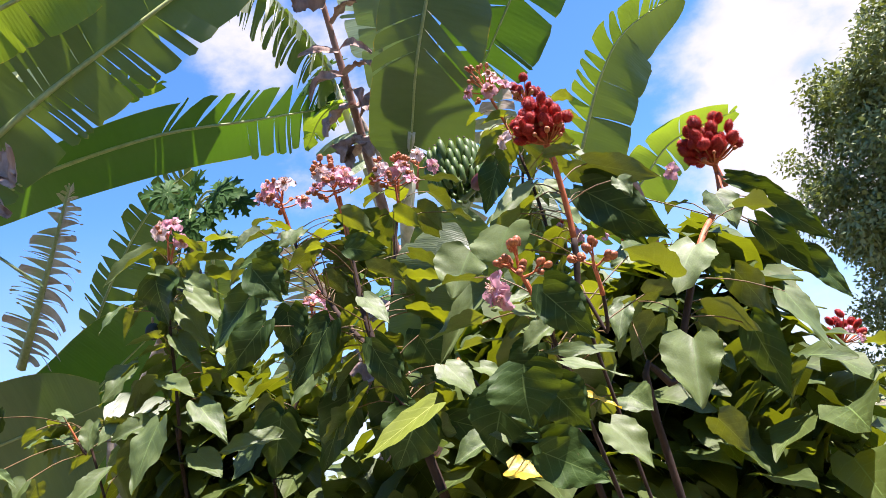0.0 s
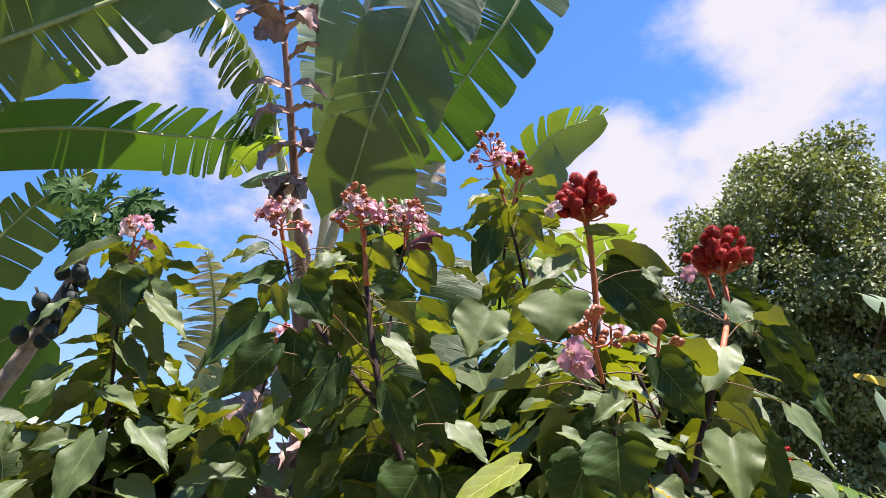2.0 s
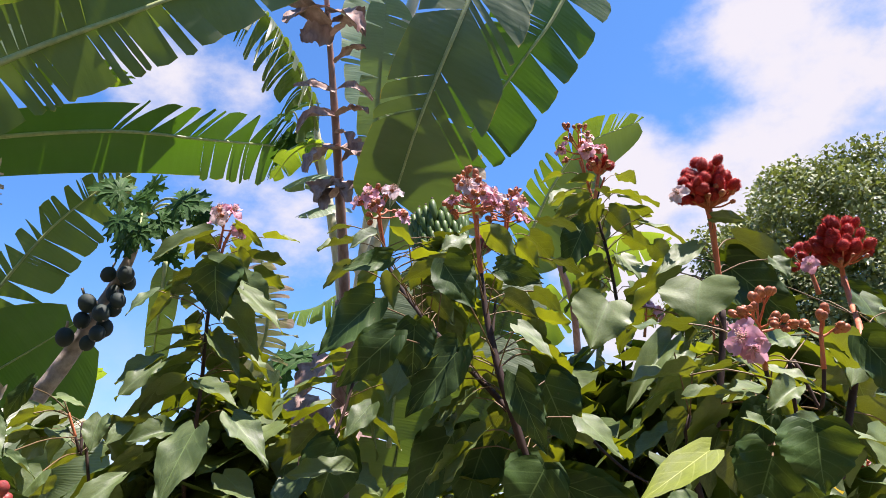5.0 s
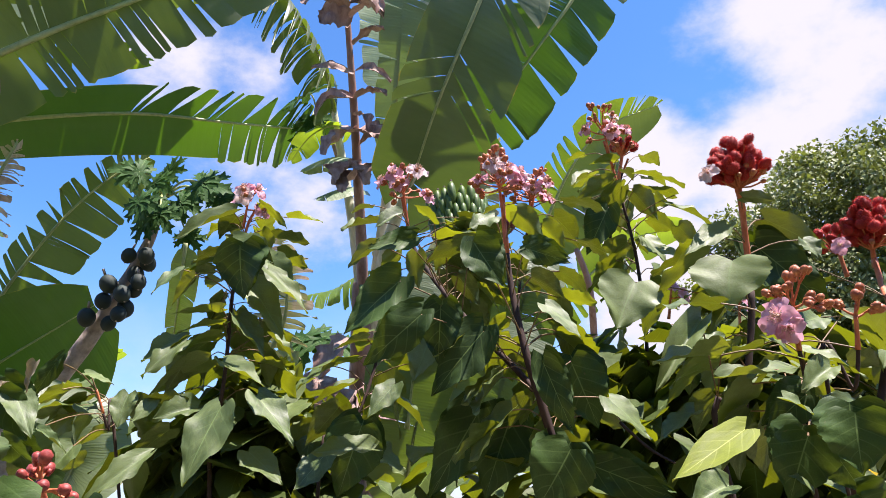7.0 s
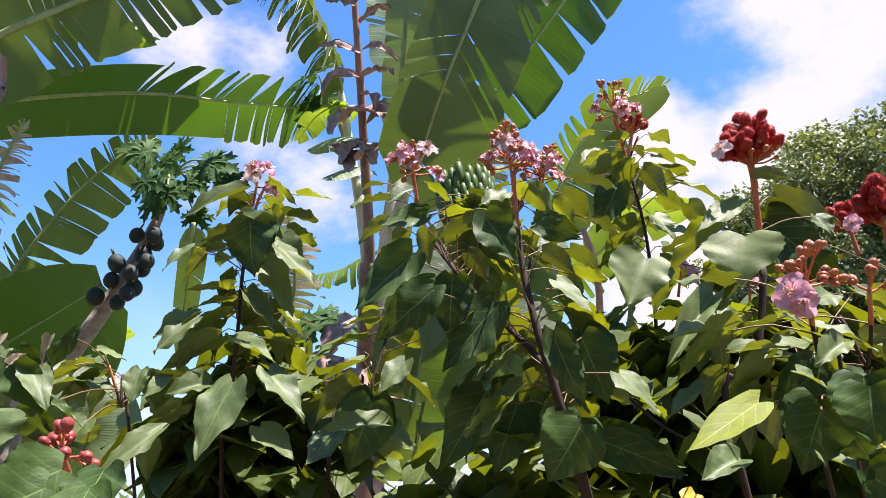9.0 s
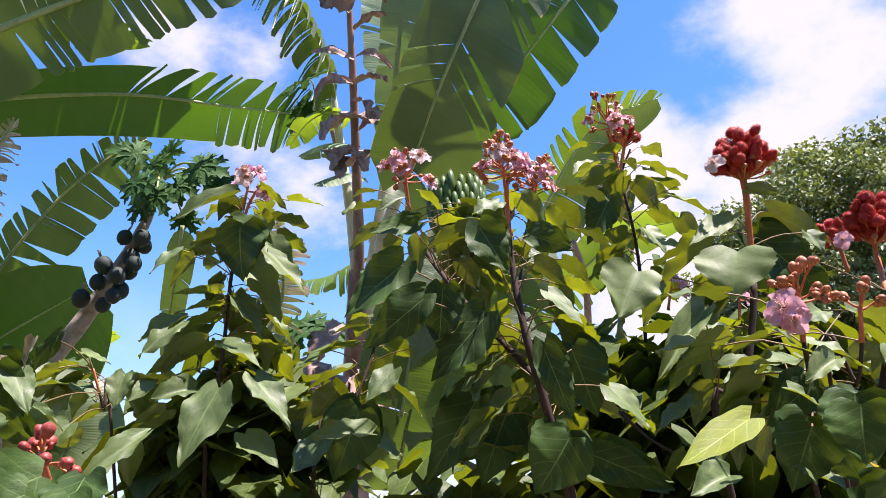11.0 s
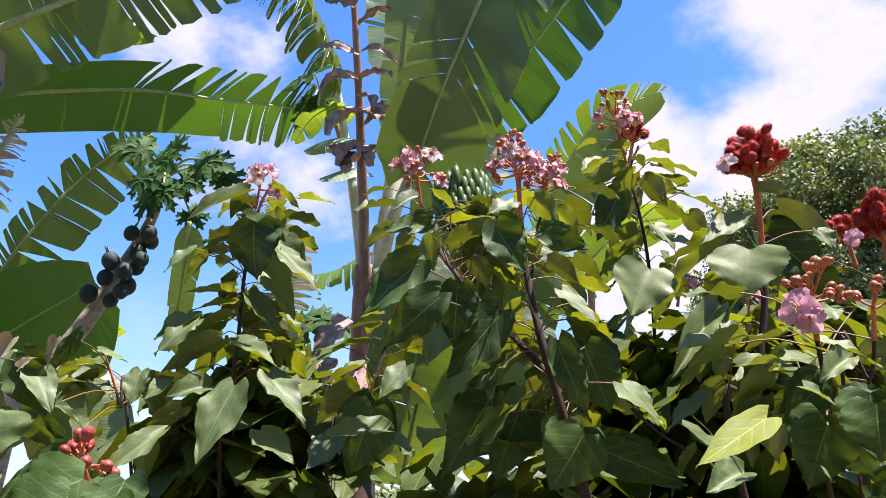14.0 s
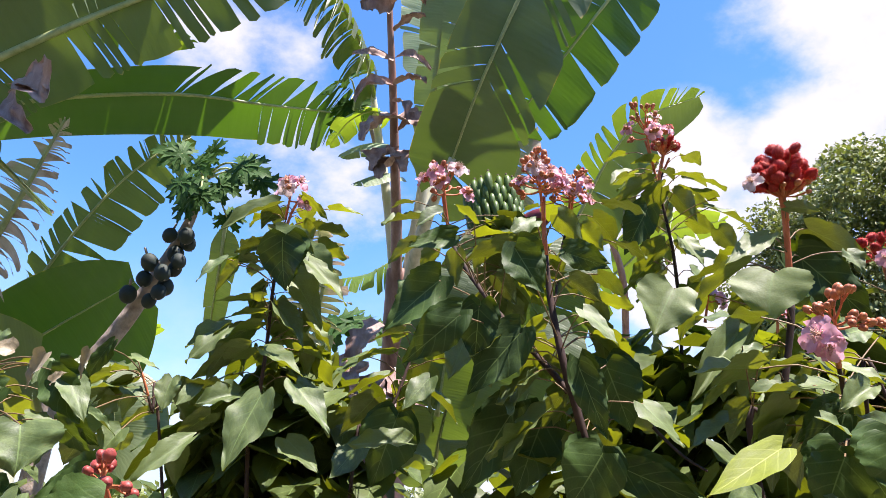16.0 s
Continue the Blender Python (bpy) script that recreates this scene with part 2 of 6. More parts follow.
LEAF_PAPAYA = leaf_material("papaya_leaf", (0.014, 0.048, 0.010), (0.032, 0.085, 0.016), (0.12, 0.26, 0.015), 0.18, blemish=0.0, rough=0.6, coat=0.2)
LEAF_TREE = leaf_material("tree_leaf", (0.066, 0.092, 0.030), (0.215, 0.240, 0.085), (0.22, 0.27, 0.03), 0.22, rough=0.46, coat=0.4, island=True, blemish=0.0)
LEAF_YOUNG = leaf_material("young_annatto_leaf", (0.20, 0.165, 0.10), (0.32, 0.27, 0.18), (0.34, 0.26, 0.08), 0.2, rough=0.5, coat=0.5, vein=(0.36, 0.30, 0.20))
BANANA = banana_material("banana_blade", (0.075, 0.098, 0.046), (0.108, 0.140, 0.064), (0.20, 0.31, 0.02), 0.30)
# brighter copy with more light through: sunshine put into the material
BANANA_LIT = banana_material("sunlit_banana_blade", (0.07, 0.14, 0.025), (0.11, 0.19, 0.035), (0.38, 0.53, 0.02), 0.42)
# less light through: shade put into the material of blades that hang dark
BANANA_SHADE = banana_material("shaded_banana_blade", (0.092, 0.126, 0.058), (0.135, 0.176, 0.080), (0.14, 0.23, 0.016), 0.26)
# greener glow, put into the material of blades with sun behind them
BANANA_SUN = banana_material("backlit_banana_blade", (0.040, 0.062, 0.026), (0.062, 0.095, 0.038), (0.12, 0.28, 0.004), 0.34)
BANANA_WAX = banana_material("waxy_banana_blade", (0.08, 0.15, 0.05), (0.13, 0.21, 0.08), (0.25, 0.4, 0.06), 0.26, wax=0.30)
BANANA_DRY = banana_material("withered_banana_blade", (0.22, 0.24, 0.12), (0.38, 0.36, 0.22), (0.42, 0.42, 0.14), 0.35, dry=0.40)
BANANA_DEAD = banana_material("dead_banana_blade", (0.50, 0.42, 0.32), (0.78, 0.70, 0.60), (0.5, 0.4, 0.28), 0.25, dry=0.55)
BANANA_RUST = banana_material("rusty_banana_blade", (0.50, 0.25, 0.12), (0.72, 0.43, 0.25), (0.6, 0.35, 0.18), 0.35, dry=0.1)
BANANA_GOLD = banana_material("golden_banana_blade", (0.55, 0.36, 0.03), (0.68, 0.48, 0.05), (0.6, 0.42, 0.04), 0.3, dry=0.25)
RIB = bark_material("banana_midrib", (0.22, 0.27, 0.09), (0.34, 0.37, 0.16), 40, (1, 1, 1), 0.5, 0.002)
PSEUDO = bark_material("pale_pseudostem", (0.34, 0.36, 0.24), (0.60, 0.58, 0.46), 22, (1, 1, 0.12), 0.55, 0.006)
STALK = bark_material("old_flower_stalk", (0.17, 0.088, 0.068), (0.31, 0.195, 0.158), 26, (1, 1, 0.1), 0.6, 0.004)
PAPER = bark_material("dry_sheath", (0.20, 0.115, 0.095), (0.45, 0.325, 0.28), 24, (1, 1, 0.2), 0.8, 0.006)
TWIG = bark_material("annatto_bark", (0.020, 0.010, 0.008), (0.052, 0.026, 0.018), 90, (1, 1, 0.4), 0.85, 0.002)
PETIOLE = bark_material("leaf_stalk", (0.10, 0.07, 0.03), (0.20, 0.12, 0.05), 110, (1, 1, 0.3), 0.6, 0.001)
TWIG_RED = bark_material("young_annatto_stalk", (0.36, 0.078, 0.030), (0.58, 0.185, 0.078), 110, (1, 1, 0.3), 0.6, 0.001)
TRUNK = bark_material("papaya_trunk", (0.20, 0.155, 0.12), (0.38, 0.31, 0.25), 26, (1, 1, 1), 0.8, 0.008, ring=70.0)
WOOD = bark_material("tree_bark", (0.06, 0.045, 0.035), (0.15, 0.12, 0.09), 14, (1, 1, 0.25), 0.9, 0.03)
POD = skin_material("red_pod", (0.27, 0.009, 0.011), (0.54, 0.032, 0.022), (0.5, 0.02, 0.015), 0.12, 0.6, 90, fuzz=0.3)
BRISTLE = skin_material("red_bristle", (0.52, 0.016, 0.014), (0.76, 0.07, 0.035), (0.75, 0.06, 0.03), 0.3, 0.5, 40)
BUD = skin_material("bronze_bud", (0.30, 0.075, 0.026), (0.55, 0.21, 0.08), None, 0.0, 0.5, 120, fuzz=0.1)
BUD_RED = skin_material("red_bud", (0.24, 0.032, 0.026), (0.44, 0.085, 0.060), None, 0.0, 0.5, 120, fuzz=0.15)
PETAL = skin_material("pink_petal", (0.66, 0.28, 0.38), (0.84, 0.57, 0.63), (0.78, 0.42, 0.52), 0.35, 0.55, 50)
PETAL_PALE = skin_material("white_petal", (0.70, 0.52, 0.55), (0.78, 0.68, 0.68), (0.85, 0.7, 0.7), 0.35, 0.55, 50)
STAMEN = skin_material("stamens", (0.62, 0.36, 0.34), (0.80, 0.62, 0.40), None, 0.0, 0.6, 80)
GREEN_FRUIT = skin_material("green_banana", (0.048, 0.098, 0.012), (0.105, 0.175, 0.026), None, 0.0, 0.5, 30)
DARK_FRUIT = skin_material("dark_papaya", (0.012, 0.022, 0.018), (0.026, 0.044, 0.030), None, 0.0, 0.72, 22)
PURPLE = skin_material("banana_flower", (0.12, 0.015, 0.03), (0.26, 0.04, 0.07), None, 0.0, 0.45, 25)


def ground_material():
    m = Nodes("dry_soil")
    at = m.add("ShaderNodeTexCoord").outputs["Object"]
    a, b, c = m.noise(0.35, 6, 0.6, at), m.noise(9, 5, 0.6, at), m.noise(60, 4, 0.6, at)
    col = m.mix(m.span(b, 0.35, 0.65), (0.15, 0.12, 0.085), (0.27, 0.225, 0.165))
    col = m.mix(m.span(a, 0.5, 0.6), col, (0.07, 0.11, 0.03))
    col = m.mix(m.span(c, 0.4, 0.7, 0.0, 0.4), col, (0.16, 0.13, 0.08))
    p = m.add("ShaderNodeBsdfPrincipled", **{"Base Color": col, "Roughness": 0.92, "Normal": m.bump(m.math("ADD", b, c), 0.7, 0.03)})
    return m.finish(p.outputs[0])


SOIL = ground_material()
GRASS = leaf_material("grass_blades", (0.06, 0.12, 0.025), (0.12, 0.19, 0.05), (0.3, 0.4, 0.05), 0.3, island=True, blemish=0.2)

# ---- tools for shapes ----
def mesh_of(name, verts, faces, mats, uvs=None, which=None, smooth=True):
    """A mesh from plain lists; uvs has a pair for each vertex, which a material number for each face."""
    me = bpy.data.meshes.new(name)
    me.from_pydata([tuple(v) for v in verts], [], faces)
    for m in mats:
        me.materials.append(m)
    if uvs is not None:
        layer = me.uv_layers.new(name="UVMap")
        index = np.empty(len(me.loops), dtype=np.int32)
        me.loops.foreach_get("vertex_index", index)
        layer.data.foreach_set("uv", np.asarray(uvs, dtype=np.float32)[index].ravel())
    if which is not None:
        me.polygons.foreach_set("material_index", np.asarray(which, dtype=np.int32))
    if smooth:
        me.polygons.foreach_set("use_smooth", np.ones(len(me.polygons), dtype=bool))
    me.update()
    return me


def child(name, me, parent, m=None, label=""):
    ob = new(name, me)
    ob.parent = parent
    if m is not None:
        ob.matrix_basis = m
    return tagged(ob, label)


def thing(name, at, label, category, group="", kind=""):
    ob = new(name)
    ob.location = at
    ob.empty_display_size = 0.1
    bpy.context.view_layer.update()
    return tagged(ob, label, category, group, kind)


def local(parent, p):
    """A world place as seen from a thing that stands at its own place, unturned."""
    base = Vector((0, 0, 0))
    o = parent
    while o is not None:
        base += o.location
        o = o.parent
    return Vector(p) - base


def spline(points, n):
    """A smooth line through the points (Catmull-Rom), n places along it."""
    p = [Vector(q) for q in points]
    p = [2 * p[0] - p[1]] + p + [2 * p[-1] - p[-2]]
    out = []
    for i in range(n):
        s = i / (n - 1) * (len(p) - 3)
        k = min(int(s), len(p) - 4)
        t = s - k
        a, b, c, d = p[k : k + 4]
        out.append(0.5 * (2 * b + (c - a) * t + (2 * a - 5 * b + 4 * c - d) * t * t + (3 * b - a - 3 * c + d) * t**3))
    return out


class Soup:
    """Vertices and faces gathered for one mesh."""

    def __init__(self):
        self.v, self.f, self.uv, self.w = [], [], [], []

    def tube(self, line, radii, sides=8, which=0, cap=True, flat=1.0, knots=0.0):
        start, rnd = len(self.v), random.Random(len(self.v))
        side = None
        for i, p in enumerate(line):
            t = (line[min(i + 1, len(line) - 1)] - line[max(i - 1, 0)]).normalized()
            if side is None:
                side = t.cross(Vector((0.31, 0.9, 0.27))).normalized()
            side = (side - t * side.dot(t)).normalized()
            up = t.cross(side)
            r = radii(i / (len(line) - 1)) * (1 + knots * rnd.uniform(-1, 1))
            for k in range(sides):
                a = 2 * math.pi * k / sides
                self.v.append(p + r * (math.cos(a) * side + flat * math.sin(a) * up))
                self.uv.append((i / (len(line) - 1), k / sides))
        for i in range(len(line) - 1):
            for k in range(sides):
                a, b = start + i * sides + k, start + i * sides + (k + 1) % sides
                self.f.append((a, b, b + sides, a + sides))
                self.w.append(which)
        if cap:
            self.f += [tuple(range(start + sides - 1, start - 1, -1)), tuple(range(len(self.v) - sides, len(self.v)))]
            self.w += [which, which]

    def grid(self, rows, uvs, which=0):
        start, n = len(self.v), len(rows[0])
        for row, ruv in zip(rows, uvs):
            self.v += row
            self.uv += ruv
        for i in range(len(rows) - 1):
            for k in range(n - 1):
                a = start + i * n + k
                self.f.append((a, a + 1, a + n + 1, a + n))
                self.w.append(which)

    def ball(self, centre, radii, turn=None, seg=8, rings=5, which=0, rough=0.0, seed=0):
        start, rnd = len(self.v), random.Random(seed)
        rows = []
        for i in range(rings + 1):
            th = math.pi * i / rings
            for k in range(seg):
                a = 2 * math.pi * k / seg
                q = Vector((math.sin(th) * math.cos(a) * radii[0], math.sin(th) * math.sin(a) * radii[1], math.cos(th) * radii[2]))
                q *= 1 + rough * rnd.uniform(-1, 1)
                self.v.append(Vector(centre) + (turn @ q if turn else q))
                self.uv.append((i / rings, k / seg))
        for i in range(rings):
            for k in range(seg):
                a, b = start + i * seg + k, start + i * seg + (k + 1) % seg
                self.f.append((a, a + seg, b + seg, b))
                self.w.append(which)

    def mesh(self, name, mats, smooth=True):
        return mesh_of(name, self.v, self.f, mats, self.uv, self.w, smooth)


def leaf_rows(length, width, seed, bend=0.35, fold=0.25, wavy=0.05, along=12, across=3, shape="heart"):
    """Rows of places and UVs of a pointed leaf: its base at 0, its tip along +y, its upper face to +z."""
    rnd = random.Random(seed)
    ph, ph2, tw = rnd.uniform(0, 6), rnd.uniform(0, 6), rnd.uniform(-0.45, 0.45)
    sway = rnd.uniform(-0.12, 0.12)
    rows, uvs = [], []
    for i in range(along + 1):
        u = (i / along) ** 1.25
        if shape == "heart":
            w = 1.08 * max(0.0, math.sin(math.pi * min(1, (u + 0.012) / 1.012) ** 0.58)) ** 0.68 * (1 - 0.62 * u**3)
            w = max(w, 0.0) if u < 1 else 0.0
            back = -0.10 * max(0, 1 - u * 7)
        else:
            w, back = math.sin(math.pi * u**0.85) ** 0.9, 0.0
        row, ruv = [], []
        for k in range(-across, across + 1):
            s = k / across
            ragged = 1 + wavy * (0.3 * math.sin(ph2 + 17 * u + 3 * s) + 0.35 * math.sin(ph + 41 * u + 5 * s)) * abs(s)
            if along > 20:
                ragged += abs(s) ** 4 * (0.030 * abs(math.sin(ph + 34 * u)) + 0.02 * math.sin(ph2 + 61 * u) - 0.015)
            x = 0.5 * width * w * s * ragged
            y = length * (u + back * abs(s) * 1.2)
            z = abs(x) * fold + bend * length * (u - u * u) * (1 + 0.2 * s * tw) + wavy * width * (abs(s) * math.sin(ph + 9 * u + 2 * s) + 0.7 * abs(s) ** 2.5 * math.sin(ph2 + 21 * u + 4 * s)) + tw * x * u * 1.6
            row.append(Vector((x + sway * length * (u * u - u), y, z)))
            ruv.append((u, 0.5 + 0.5 * s))
        rows.append(row)
        uvs.append(ruv)
    return rows, uvs


def leaf_mesh(name, mat, length, width, seed, **more):
    s = Soup()
    s.grid(*leaf_rows(length, width, seed, **more))
    return s.mesh(name, [mat])


def aim(base, tip, face):
    """A pose with its origin at base, +y towards tip and +z as near to face as can be."""
    y = (Vector(tip) - Vector(base)).normalized()
    f = Vector(face)
    z = f - y * f.dot(y)
    z = z.normalized() if z.length > 1e-3 else y.orthogonal().normalized()
    x = y.cross(z)
    return Matrix.Translation(base) @ Matrix((x, y, z)).transposed().to_4x4()

# ---- banana plants ----
def banana_leaf(plant, line, widths, up, tears=(9, 9), droop=(0.1, 0.1), fold=(0.15, 0.15), gap=0.25, mat=None, rib=0.014, seed=0, label="", ragged=0.0, other=None, sweep=(0.03, 0.03), blunt=0.5, whole=(0.03, 0.03), uneven=1.4, foot=0.14):
    """A torn banana blade on its midrib. line: places from the stalk to the tip; widths: half-widths to its right and left;
    up: where its upper face looks; tears: strips to each side; droop: how far the strips hang, as a share of the width;
    sweep: how far the strips lean to the tip; blunt: where along it the blade begins to narrow;
    whole: how far from its foot each side is untorn; uneven: how much the strips differ in breadth;
    foot: where along it the blade reaches its full width."""
    rnd = random.Random(seed)
    n = 49
    mid = [local(plant, p) for p in spline(line, n)]
    s = Soup()
    reach_all = sum((b - a).length for a, b in zip(mid, mid[1:]))
    gaps = gap if isinstance(gap, tuple) else (gap, gap)

    def centre(u):
        x = max(0.0, min(0.9999, u)) * (n - 1)
        k = int(x)
        t = (mid[k + 1] - mid[k]).normalized()
        return mid[k].lerp(mid[k + 1], x - k) + t * max(0.0, u - 1.0) * reach_all, t

    def profile(u):
        return min(1.0, (u / foot) ** 0.6 if u > 0 else 0) * (1 - max(0.0, min(1.0, (u - blunt) / (1.0 - blunt))) ** 2.2) ** 0.8

    hint = Vector(up)
    for side in (0, 1):
        cuts = [0.03]
        count = tears[side]
        shares = [0.10 + rnd.random() ** uneven for _ in range(count)]
        first = whole[side]
        if first > 0.04:
            cuts.append(first)
        for i in range(count):
            cuts.append(first + (0.995 - first) * sum(shares[: i + 1]) / sum(shares))
        sign = 1 if side == 0 else -1
        for a, b in zip(cuts, cuts[1:]):
            if b - a < 0.004:
                continue
            hang = droop[side] * rnd.uniform(0.6, 1.5)
            lift = fold[side] + rnd.uniform(-0.1, 0.1)
            lean = rnd.uniform(-0.3, 0.5) * gaps[side] * 0.06
            slit = min(b - a, 0.06)
            open_a, open_b = 1.6 * gaps[side] * rnd.random() ** 1.5 * slit, 1.6 * gaps[side] * rnd.random() ** 1.5 * slit
            reach = 1 - ragged * rnd.random()
            part_w = profile(0.5 * (a + b))
            steps = max(2, int((b - a) * 40))
            rows, uvs = [], []
            for j in range(7):
                v = j / 6
                row, ruv = [], []
                for i in range(steps + 1):
                    q = i / steps
                    u = a + open_a * v + (b - a - (open_a + open_b) * v) * q + lean * v * v + sweep[side] * v
                    u0 = a + (b - a) * q
                    c, t = centre(u)
                    z = (hint - t * hint.dot(t)).normalized()
                    x = t.cross(z) * sign
                    w = widths[side] * (0.35 * part_w + 0.65 * profile(u0)) * reach * (1 - 0.045 * v * (2 * q - 1) ** 6)
                    bowed = lift - 0.55 * v * hang
                    p = c + w * v * (math.cos(bowed) * x + math.sin(bowed) * z) - Vector((0, 0, hang * w * v * v))
                    p += z * (0.02 * w * v * math.sin(9 * q + 4 * v + a * 50))
                    row.append(p)
                    ruv.append((u, 0.5 + sign * 0.5 * v * (1.05 if 0 < j else 1)))
                rows.append(row)
                uvs.append(ruv)
            s.grid(rows, uvs, side if other else 0)
    blade = child("leaf", s.mesh("banana_leaf", [mat or BANANA, other or mat or BANANA]), plant, None, label)
    r = Soup()
    low = [p - (hint - d * hint.dot(d)).normalized() * rib * 0.5 for p, d in ((centre(i / 24)) for i in range(25))]
    r.tube(low, lambda q: rib * (1 - 0.82 * q), 7, flat=0.8)
    child("midrib", r.mesh("midrib", [RIB]), blade)
    return blade


def pole(plant, name, line, radius, top, mat, label="", sides=14, knots=0.04, n=26):
    s = Soup()
    s.tube([local(plant, p) for p in spline(line, n)], lambda q: radius + (top - radius) * q, sides, knots=knots)
    return child(name, s.mesh(name, [mat]), plant, None, label)


def bract(plant, at, along, out, length, width, seed, mat=None):
    """A dry curled bract or sheath, rolled up at its edges."""
    rnd = random.Random(seed)
    at, along, out = local(plant, at), Vector(along).normalized(), Vector(out).normalized()
    side = along.cross(out).normalized()
    rows, uvs = [], []
    curl = rnd.uniform(0.6, 1.3)
    for i in range(13):
        u = i / 12
        w = width * (1 + 0.22 * math.sin(seed + 9 * u) + 0.14 * math.sin(2 * seed + 23 * u)) * (0.45 + 0.75 * math.sin(math.pi * min(1, u * 0.8 + 0.1))) * (1 - 0.5 * u**3)
        row, ruv = [], []
        for k in range(-4, 5):
            s = k / 4
            p = at + along * length * u + out * length * (0.35 * math.sin(2.2 * u * curl)) + side * w * math.sin(s * 1.25)
            p += out * w * 0.7 * (1 - math.cos(s * 1.5 * curl)) + Vector((0, 0, -0.25 * length * u * u))
            p += side * 0.15 * width * math.sin(5 * u + seed)
            p += (out + 0.4 * side) * width * (0.5 * noise.noise((4 * u + seed, 1.6 * s, 0)) + 0.25 * noise.noise((11 * u, 4 * s, seed))) * min(1.0, 4 * u)
            row.append(p)
            ruv.append((u, 0.5 + 0.5 * s))
        rows.append(row)
        uvs.append(ruv)
    s = Soup()
    s.grid(rows, uvs)
    return child("bract", s.mesh("bract", [mat or PAPER]), plant)


AWAY = (0.0, 0.74, 0.67)

# the plant whose stalk rises bare and brown in the middle
middle = thing("banana_plant", (-0.711, 3.760, 0.0), "tall banana plant with torn green leaves, brown stalk and green fruit", "banana plant", "banana plants")
pole(middle, "pseudostem", [(-0.787, 4.200, 0.0), (-0.780, 4.158, 1.895), (-0.733, 3.928, 2.536), (-0.721, 3.822, 2.828)], 0.10, 0.05, STALK, "pinkish brown fibrous pseudostem")
pole(middle, "stalk", [(-0.724, 3.876, 2.650), (-0.702, 3.713, 2.985), (-0.695, 3.570, 3.290), (-0.690, 3.417, 3.652), (-0.694, 3.302, 3.965), (-0.702, 3.151, 4.436)], 0.034, 0.013, STALK, "bare brown old flower stalk")
pole(middle, "petiole", [(-0.706, 4.001, 2.487), (-0.631, 3.803, 2.752), (-0.525, 3.565, 2.984), (-0.357, 3.322, 3.246)], 0.055, 0.02, PSEUDO, "pale waxy petiole")
pole(middle, "petiole", [(-0.726, 4.027, 2.558), (-0.629, 3.871, 3.004), (-0.550, 3.759, 3.473), (-0.532, 3.726, 3.857)], 0.045, 0.018, PSEUDO, "pale waxy petiole")
pole(middle, "petiole", [(-0.743, 3.938, 2.798), (-0.777, 3.851, 3.177), (-0.838, 3.803, 3.588), (-0.880, 3.742, 3.895)], 0.035, 0.018, PSEUDO, "pale waxy petiole")
pole(middle, "petiole", [(-0.548, 3.760, 3.473), (-0.330, 3.700, 4.500), (-0.010, 3.450, 5.150), (0.230, 3.180, 5.080)], 0.04, 0.024, PSEUDO, "pale waxy petiole")
banana_leaf(middle, [(0.230, 3.180, 5.080), (0.240, 3.110, 4.850), (0.195, 3.076, 4.610), (0.117, 3.031, 4.280), (0.017, 3.027, 4.007), (-0.103, 3.070, 3.750), (-0.230, 3.155, 3.493), (-0.358, 3.324, 3.240), (-0.405, 3.375, 3.150)], (0.32, 0.235), AWAY, (12, 10), (0.10, 0.12), (0.1, 0.0), (0.22, 0.16), BANANA_SHADE, 0.021, 3, "dark green torn banana leaf seen from below", sweep=(0.10, 0.05), blunt=0.78, uneven=1.8)
pole(middle, "petiole", [(-0.640, 3.900, 3.004), (-0.200, 4.050, 4.600), (0.450, 4.000, 5.500), (1.000, 3.900, 5.250)], 0.04, 0.02, PSEUDO, "pale waxy petiole")
banana_leaf(middle, [(1.000, 3.900, 5.250), (0.758, 3.858, 4.894), (0.590, 3.865, 4.610), (0.434, 3.887, 4.407), (0.226, 3.936, 4.149), (0.020, 4.010, 3.909), (-0.149, 4.110, 3.751)], (0.30, 0.36), AWAY, (9, 10), (0.05, 0.10), (0.0, 0.1), (0.25, 0.22), BANANA_SUN, 0.017, 5, "sunlit torn banana leaf seen from below", sweep=(0.03, 0.055), blunt=0.7)
banana_leaf(middle, [(-0.533, 3.732, 3.842), (-0.520, 3.637, 4.105), (-0.513, 3.563, 4.366), (-0.488, 3.505, 4.765)], (0.17, 0.24), (0.6, -0.55, 0.55), (7, 8), (0.1, 0.1), (0.0, 0.0), 0.2, BANANA_WAX, 0.012, 7, "pale glossy upright banana leaf")
banana_leaf(middle, [(-0.512, 3.632, 3.395), (-0.465, 3.454, 3.747), (-0.417, 3.300, 4.032), (-0.365, 3.170, 4.401)], (0.22, 0.12), (0.3, -0.75, 0.6), (12, 6), (0.1, 0.1), (0.0, 0.0), 0.25, BANANA_WAX, 0.014, 13, "pale upright banana leaf behind the stalk", sweep=(-0.02, 0.02), blunt=0.7)
banana_leaf(middle, [(-0.865, 3.771, 3.816), (-0.898, 3.628, 4.055), (-0.981, 3.500, 4.245), (-1.101, 3.371, 4.430), (-1.318, 3.309, 4.558), (-1.572, 3.277, 4.597)], (0.18, 0.19), (0.1, 0.5, 0.86), (26, 28), (0.9, 1.1), (-0.35, -0.35), 0.5, BANANA, 0.012, 8, "arching banana leaf torn into hanging strips", 0.3, sweep=(0.02, 0.02))
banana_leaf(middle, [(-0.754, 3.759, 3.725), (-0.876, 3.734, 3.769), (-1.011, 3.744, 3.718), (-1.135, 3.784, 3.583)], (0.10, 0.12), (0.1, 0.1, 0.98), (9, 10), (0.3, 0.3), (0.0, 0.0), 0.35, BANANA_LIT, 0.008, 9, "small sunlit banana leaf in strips")
